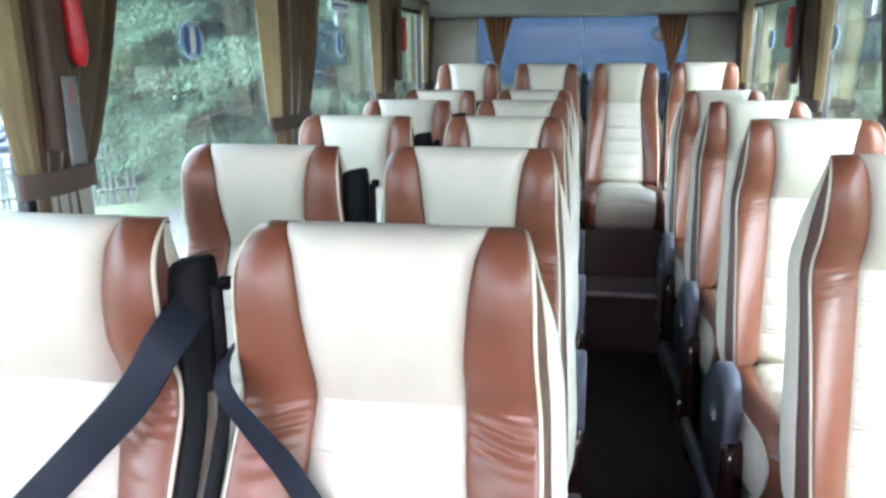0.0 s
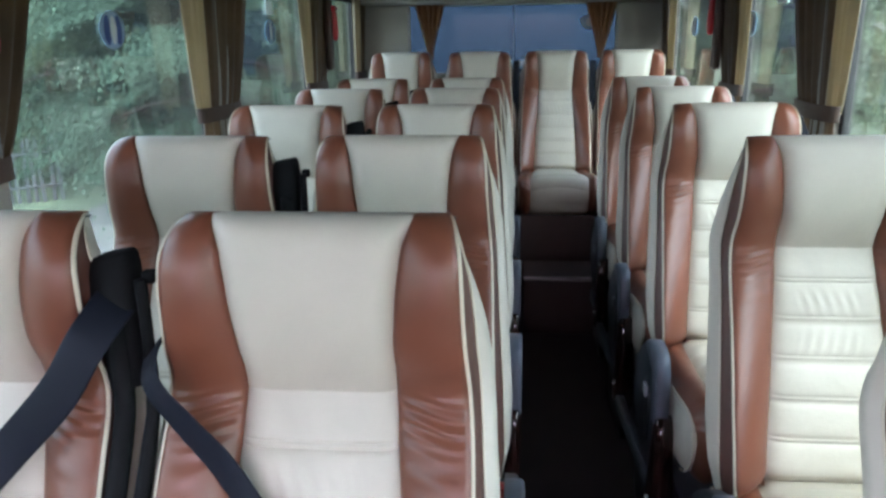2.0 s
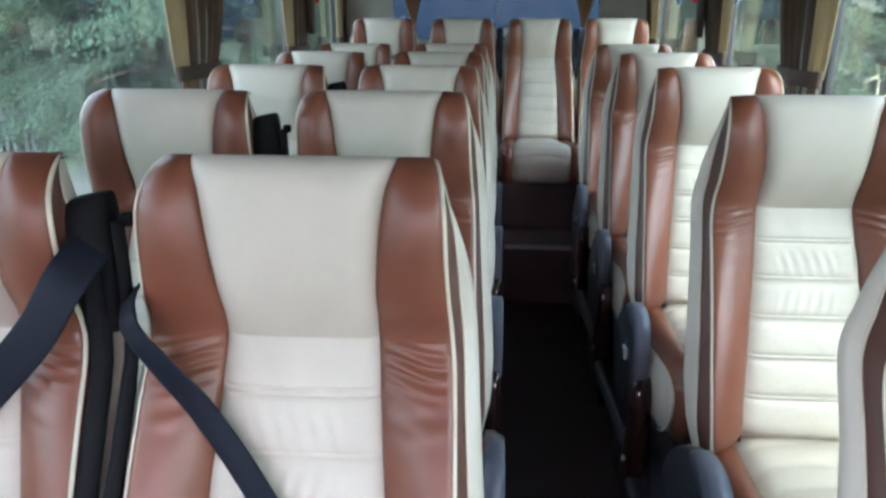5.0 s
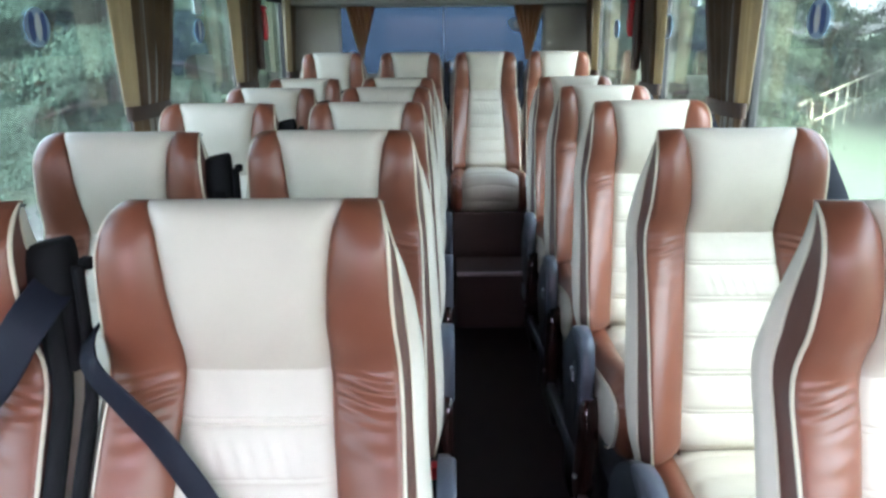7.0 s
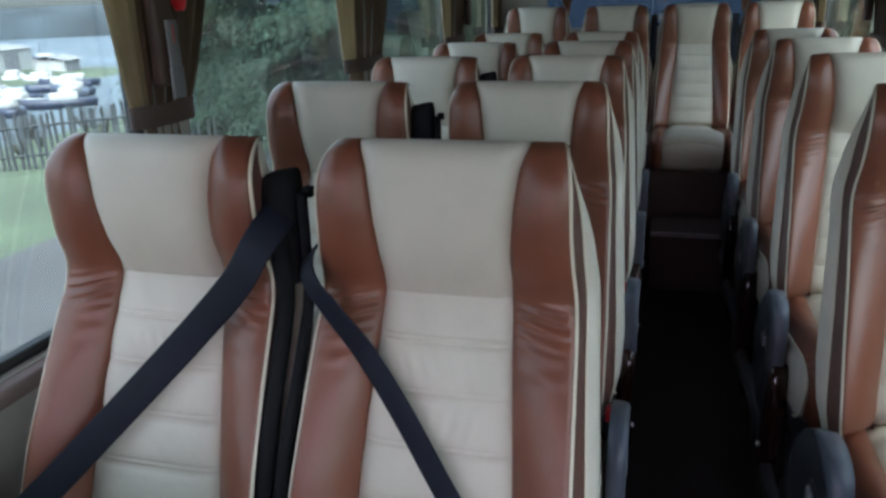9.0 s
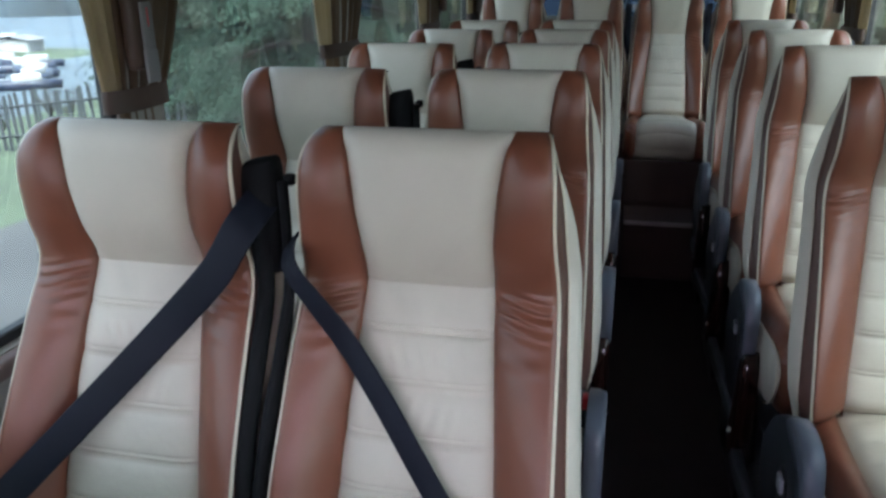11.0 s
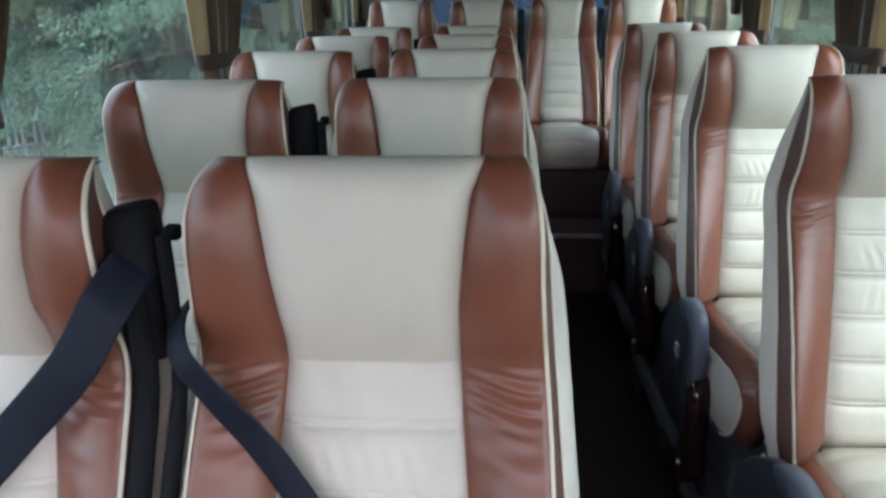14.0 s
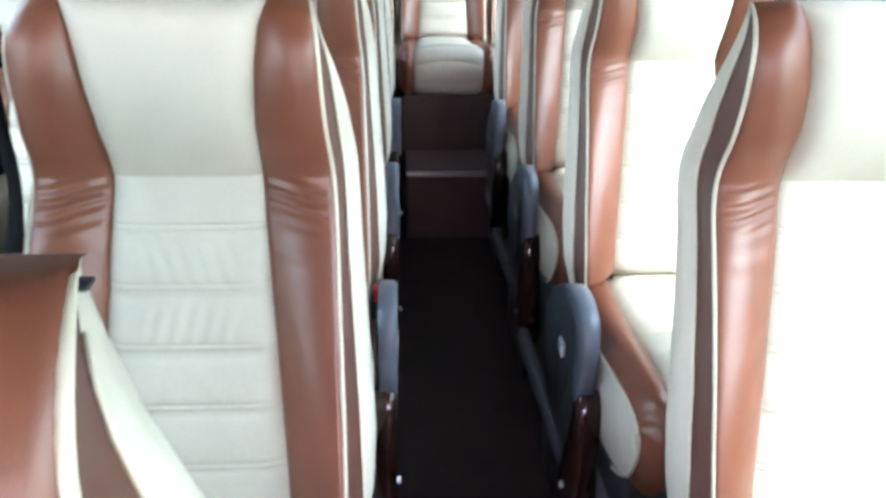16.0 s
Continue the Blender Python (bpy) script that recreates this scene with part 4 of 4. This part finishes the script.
def crown_mesh(seed, height, radius, count, material, leaf=0.2):
    """Many small bent leaf sprays in uneven clumps."""
    rnd = random.Random(seed)
    vs, fs = [], []
    clumps = []
    for _ in range(int(count / 26)):
        t = rnd.random() ** 0.9
        z = height * (0.06 + 0.93 * t)
        rr = radius * math.sin(math.pi * (0.12 + 0.85 * t)) ** 0.7
        a = rnd.uniform(0, 2 * math.pi)
        q = rr * (rnd.uniform(0.35, 1.0) ** 0.6) * (1 + 0.25 * noise.noise((math.cos(a) * 2, math.sin(a) * 2, z + seed)))
        clumps.append((q * math.cos(a), q * math.sin(a), z, rnd.uniform(0.6, 1.3)))
    for cx, cy, cz, sc in clumps:
        for _ in range(26):
            o = Vector((rnd.gauss(0, 1), rnd.gauss(0, 1), rnd.gauss(0, 0.55))) * 0.30 * sc
            p = Vector((cx, cy, cz)) + o
            d = Vector((rnd.gauss(0, 1), rnd.gauss(0, 1), rnd.gauss(-0.15, 0.5))).normalized()
            s = d.cross(Vector((rnd.gauss(0, 0.4), rnd.gauss(0, 0.4), 1))).normalized()
            ln, wd = leaf * rnd.uniform(0.6, 1.4), leaf * rnd.uniform(0.22, 0.42)
            k = len(vs)
            vs += [p, p + d * ln * 0.5 + s * wd, p + d * ln + Vector((0, 0, -0.25 * ln)), p + d * ln * 0.5 - s * wd]
            fs += [(k, k + 1, k + 2), (k, k + 2, k + 3)]
    me = bpy.data.meshes.new("crown")
    me.from_pydata([tuple(v) for v in vs], [], fs)
    me.materials.append(material)
    return me


def bough_mesh(seed, height, radius, count, material, leaf):
    """Conifer crown: arched drooping boughs in uneven whorls, each a flat fan of needle sprays."""
    rnd = random.Random(seed)
    vs, fs = [], []
    boughs = 96
    per = count // (boughs * 8)
    for i in range(boughs):
        t = min(0.97, max(0.015, ((i // 8) + 0.5 + rnd.gauss(0, 0.3)) / (boughs / 8)))
        a = i * 2.4 + rnd.gauss(0, 0.25)
        ln = (radius * ((1 - t) ** 0.75) + 0.12) * rnd.uniform(0.72, 1.12)
        z0 = height * (0.12 + 0.87 * t)
        rise, droop = rnd.uniform(0.05, 0.25), rnd.uniform(0.32, 0.55)
        u, w = Vector((math.cos(a), math.sin(a), 0)), Vector((-math.sin(a), math.cos(a), 0))
        for j in range(8):
            s = 0.16 + 0.84 * (j + rnd.random()) / 8
            side = rnd.uniform(-1, 1) * 0.30 * ln * math.sin(math.pi * min(0.9, s)) ** 0.6
            c = u * (ln * s) + w * side + Vector((0, 0, z0 + ln * (rise * s - droop * s * s) - 0.10 * abs(side)))
            lead = (u + w * (side / ln) * 2.0 + Vector((0, 0, rise - 1.5 * droop * s))).normalized()
            size = 0.085 + 0.045 * ln
            for _ in range(per):
                p = c + lead * rnd.gauss(0, 1.5 * size) + w * rnd.gauss(0, size) + Vector((0, 0, -abs(rnd.gauss(0, 0.42 * size))))
                d = (lead + Vector((rnd.gauss(0, 0.5), rnd.gauss(0, 0.5), rnd.gauss(-0.25, 0.3)))).normalized()
                sd = d.cross(Vector((rnd.gauss(0, 0.5), rnd.gauss(0, 0.5), 1))).normalized()
                l, wd = leaf * rnd.uniform(0.7, 1.5), leaf * rnd.uniform(0.2, 0.36)
                k = len(vs)
                vs += [p, p + d * l * 0.5 + sd * wd, p + d * l + Vector((0, 0, -0.2 * l)), p + d * l * 0.5 - sd * wd]
                fs += [(k, k + 1, k + 2), (k, k + 2, k + 3)]
    me = bpy.data.meshes.new("crown")
    me.from_pydata([tuple(v) for v in vs], [], fs)
    me.materials.append(material)
    return me


def tree(name, label, seed, height, radius, conifer, count, material, m, leaf=0.2):
    ob = thing(name, label, "tree", "trees by the road", m)
    rnd = random.Random(seed + 100)
    pts = [(0.05 * math.sin(3 * t + seed) * height * 0.05, 0.05 * math.cos(2 * t + seed) * height * 0.05, t * height * 0.95 - 0.1) for t in np.linspace(0, 1, 9)]
    r0 = height * 0.018 + 0.05
    bm = tube(pts, [r0 * (1 - 0.92 * t) for t in np.linspace(0, 1, 9)], 8)
    part("trunk", bm, BARK, ob, "grey-brown trunk")
    lb = bmesh.new()
    for i in range(18):
        t = rnd.uniform(0.12, 0.9)
        a = rnd.uniform(0, 6.28)
        ln = radius * (1 - t * 0.7) * rnd.uniform(0.6, 0.95)
        z0 = t * height * 0.95
        dz = -0.12 if conifer else 0.45
        q = [(ln * s * math.cos(a), ln * s * math.sin(a), z0 + dz * ln * s + 0.06 * ln * math.sin(4 * s)) for s in np.linspace(0, 1, 5)]
        tube(q, [r0 * 0.35 * (1 - 0.85 * s) for s in np.linspace(0, 1, 5)], 5, lb)
    part("limbs", lb, BARK, ob, "grey-brown limbs")
    cr = new("crown", (bough_mesh(seed, height, radius, count, material, leaf) if conifer else crown_mesh(seed, height, radius, count, material, leaf)))
    cr.parent = ob
    return ob


P_ = lambda x, y, s=1.0, r=0: pose(x, y, ground_at(x, y) - 0.03, 0, 0, r) @ Matrix.Scale(s, 4)
proto = [
    tree("conifer_tree", "tall dense blue-green conifer with drooping sprays", 3, 9.0, 2.6, True, 130000, LEAF_B, P_(-5.4, 11.4), 0.06),
    tree("conifer_tree", "tall dense green conifer with drooping sprays", 8, 8.0, 2.5, True, 130000, LEAF, P_(-7.4, 13.2), 0.06),
    tree("broadleaf_tree", "green broadleaf tree with an uneven crown", 15, 6.5, 2.4, False, 45000, LEAF, P_(12.5, 13.0), 0.085),
    tree("shrub", "yellow-green bushy shrub beside the grass", 21, 2.6, 1.5, False, 16000, LEAF_Y, P_(-7.6, 13.4, 0.55), 0.075),
]


def again(k, x, y, s, r):
    ob = copy_thing(proto[k], pose(x, y, ground_at(x, y) - 0.03, 0, 0, r))
    ob.scale = (s, s, s)
    return ob


for k, x, y, s, r in ((0, -8.0, 14.6, 1.1, 70), (1, -4.6, 14.0, 1.0, 150), (0, -6.6, 16.8, 1.05, 210), (1, -10.5, 18.5, 1.2, 20), (0, -4.4, 19.0, 1.1, 300),
                      (0, -12.5, 23.5, 1.25, 190), (1, -7.5, 24.0, 1.3, 45), (2, -3.9, 12.6, 0.6, 120), (0, -3.9, 8.9, 0.8, 33),
                      (1, 12.5, 17.5, 1.1, 10), (0, 6.6, 19.5, 1.1, 120), (2, 15.0, 14.5, 1.15, 250), (1, 9.5, 22.0, 1.15, 60), (0, 14.5, 23.0, 1.3, 300),
                      (2, 17.5, 19.0, 1.3, 170), (0, 7.0, 27.0, 1.2, 200), (2, 18.0, 9.0, 1.2, 100), (1, 5.4, 14.5, 0.85, 77),
                      (0, -2.0, 26.0, 1.2, 10), (1, 3.2, 25.0, 1.2, 100)):
    again(k, x, y, s, r)
for x, y, s, r in ((-5.0, 12.6, 0.5, 80), (-9.4, 13.0, 0.5, 20), (-5.8, 13.0, 0.8, 140), (5.0, 17.5, 0.7, 200), (12.5, 24.0, 0.9, 310), (14.0, 12.0, 0.7, 50)):
    again(3, x, y, s, r)


def bare_shrub(seed):
    """Thin leafless twigs branching from the ground."""
    rnd = random.Random(seed)
    bm = bmesh.new()
    for _ in range(34):
        a, l = rnd.uniform(0, 6.28), rnd.uniform(0.9, 1.9)
        out = rnd.uniform(0.1, 0.55)
        q = [Vector((out * l * t * math.cos(a) + 0.05 * math.sin(5 * t + a), out * l * t * math.sin(a), l * t * (1 - 0.15 * t))) for t in np.linspace(0, 1, 5)]
        tube(q, [0.014 * (1 - 0.8 * t) for t in np.linspace(0, 1, 5)], 4, bm)
        for _ in range(4):
            k = rnd.randint(1, 4)
            d = Vector((rnd.gauss(0, 1), rnd.gauss(0, 1), abs(rnd.gauss(0.6, 0.5)))).normalized() * rnd.uniform(0.25, 0.6)
            tube([q[k], q[k] + d * 0.5 + Vector((0, 0, 0.03)), q[k] + d], [0.006, 0.004, 0.002], 3, bm)
    return bm


bs = thing("bare_shrub", "leafless grey twiggy shrub by the water", "shrub", "bare shrubs", P_(-13.2, 10.4, 0.6))
part("twigs", bare_shrub(4), BARK, bs)
for x, y, s, r in ((-12.6, 12.0, 0.55, 50), (-14.2, 11.6, 0.6, 130), (-13.4, 13.4, 0.5, 220), (-14.6, 13.0, 0.6, 300), (-12.4, 9.2, 0.5, 10), (-14.0, 9.0, 0.6, 95), (-15.0, 10.4, 0.55, 170), (-13.0, 7.6, 0.6, 25), (-15.2, 15.0, 0.7, 75), (-13.8, 15.4, 0.6, 140), (-12.4, 14.4, 0.5, 260), (-15.6, 12.2, 0.6, 330)):
    ob = copy_thing(bs, P_(x, y, 1.0, r))
    ob.scale = (s, s, s)

# picket fence beyond the grass
fence = thing("picket_fence", "dark weathered picket fence in front of the lake", "fence")
pk = finish(lattice([[(-0.030, 0, 0), (0.030, 0, 0), (0.030, 0, 1.02), (0, 0, 1.06), (-0.030, 0, 1.02)], [(-0.030, 0.02, 0), (0.030, 0.02, 0), (0.030, 0.02, 1.02), (0, 0.02, 1.06), (-0.030, 0.02, 1.02)]], closed=True, caps=True), "picket", TIMBER, False)
for i in range(56):
    x = -6.9 - 0.14 * i
    y = 10.4 - 0.008 * i + 0.02 * math.sin(i * 2.3)
    ob = new("picket", pk)
    ob.parent = fence
    ob.matrix_basis = pose(x, y, ground_at(x, y) - 0.06 + 0.03 * math.sin(i * 0.7), 0, 2.5 * math.sin(i * 1.9), 0)
for z in (0.25, 0.76):
    part("rail", tube([(-6.8, 10.4, ground_at(-6.8, 10.4) + z), (-14.7, 9.95, ground_at(-14.7, 9.95) + z)], 0.024, 4), TIMBER, fence, "", False)

# yellow handrail
hr = thing("handrail", "pale yellow steel handrail along a grass slope", "railing")
for i in range(17):
    x, y, z = 7.2 + 0.68 * i, 14.6 + 0.88 * i, 0.0 + 0.045 * i
    part("post", tube([(x, y, z - 1.25), (x, y, z)], 0.018, 6), YELLOW, hr)
for h in (0.5, 0.0):
    part("rail", tube([(7.2, 14.6, -h), (18.2, 28.8, 0.73 - h)], 0.026, 6), YELLOW, hr)
gw = thing("garden_wall", "low pale grey concrete wall behind the handrail", "wall", "", pose(20, 33, ground_at(20, 33) - 0.1, 0, 0, -14))
part("wall", box((-9, 0, 0), (9, 0.3, 0.95), 0.02), CONCRETE, gw)
part("coping", box((-9.05, -0.06, 0.95), (9.05, 0.36, 1.05), 0.02), CONCRETE, gw)

# white boathouses by the lake
for x, y, w, h in ((-33.0, 31.0, 3.6, 1.2), (-29.6, 32.6, 1.6, 0.6)):
    hs = thing("boathouse", "small white building by the lake", "house", "lakeside buildings", pose(x, y, ground_at(x, y) - 0.1, 0, 0, 12))
    part("wall", box((-w / 2, -w / 2, 0), (w / 2, w / 2, h)), SHED, hs, "", False)
    part("roof", lattice([[(-w / 2 - 0.2, -w / 2 - 0.2, h), (0, -w / 2 - 0.2, h + 0.22), (w / 2 + 0.2, -w / 2 - 0.2, h)], [(-w / 2 - 0.2, w / 2 + 0.2, h), (0, w / 2 + 0.2, h + 0.22), (w / 2 + 0.2, w / 2 + 0.2, h)]]), SHEDROOF, hs, "", False)
    part("door", box((w / 2 - 0.02, -0.6, 0), (w / 2 + 0.03, 0.6, h * 0.85), 0.01), SHEDROOF, hs, "", False)

# moored boats
HULL_BLUE = surface("dark_blue_hull", (0.02, 0.03, 0.06), 0.4, vary=0.1)


def moored_boat(label, hull, m):
    ob = thing("moored_boat", label, "boat", "moored boats", m)
    rows = []
    for y, w, k in ((-1.9, 0.50, 0.0), (-1.0, 0.72, 0.0), (0.2, 0.78, 0.02), (1.2, 0.55, 0.07), (1.9, 0.20, 0.13), (2.2, 0.02, 0.17)):
        rows.append([(-w, y, 0.42 + k), (-w * 0.9, y, 0.15), (-w * 0.5, y * 0.97, -0.1), (w * 0.5, y * 0.97, -0.1), (w * 0.9, y, 0.15), (w, y, 0.42 + k), (0, y, 0.46 + k)])
    part("hull", lattice(rows, closed=True, caps=True), hull, ob)
    part("cabin", box((-0.42, -0.9, 0.42), (0.42, 0.6, 0.82), 0.07, 2), SHED, ob, "white cabin")
    part("mast", tube([(0, 0.4, 0.5), (0, 0.4, 2.3)], [0.03, 0.018], 6), STEELMAST, ob, "grey mast")
    return ob


white_boat = moored_boat("white boat with a mast moored on the lake", SHED, pose(-24.0, 23.0, -1.86, 0, 0, 30) @ Matrix.Scale(0.6, 4))
blue_boat = moored_boat("dark blue boat with a mast moored on the lake", HULL_BLUE, pose(-22.0, 24.5, -1.86, 0, 0, 75) @ Matrix.Scale(0.6, 4))
for proto_boat, x, y, r in ((blue_boat, -26.5, 24.0, 20), (white_boat, -27.0, 28.5, 80), (blue_boat, -24.5, 27.5, 120), (blue_boat, -30.0, 27.0, 50), (white_boat, -34.0, 36.0, 65),
                            (blue_boat, -36.0, 34.0, 30), (white_boat, -21.5, 21.0, 100), (blue_boat, -20.5, 22.8, 15), (blue_boat, -38.0, 41.0, 95), (blue_boat, -20.0, 19.2, 60), (blue_boat, -23.4, 25.6, 140), (blue_boat, -28.4, 26.0, 10), (blue_boat, -25.6, 22.2, 65), (blue_boat, -22.6, 22.0, 110), (white_boat, -29.4, 29.4, 35), (blue_boat, -31.6, 29.2, 88), (blue_boat, -19.4, 21.0, 130)):
    copy_thing(proto_boat, pose(x, y, -1.86, 0, 0, r)).scale = (0.6, 0.6, 0.6)

# blue coach-shaped block added behind, to give the rear window its even blue
bc = thing("parked_coach", "large blue coach-shaped block added behind the rear window for its even blue", "coach", "", pose(0.2, 6.2, GROUND_Z))
part("body", box((-1.25, 0, 0.35), (1.25, 8.0, 3.1), 0.16, 4), BLUEPAINT, bc, "smooth blue bodywork")
part("bumper", box((-1.2, -0.06, 0.3), (1.2, 0.1, 0.75), 0.05, 3), PANEL_DARK, bc, "dark bumper")
for x in (-1.05, 1.05):
    for y in (1.6, 6.0):
        part("wheel", tube([(x - 0.15, y, 0.5), (x + 0.15, y, 0.5)], 0.5, 24), RUBBER, bc, "black tyre")
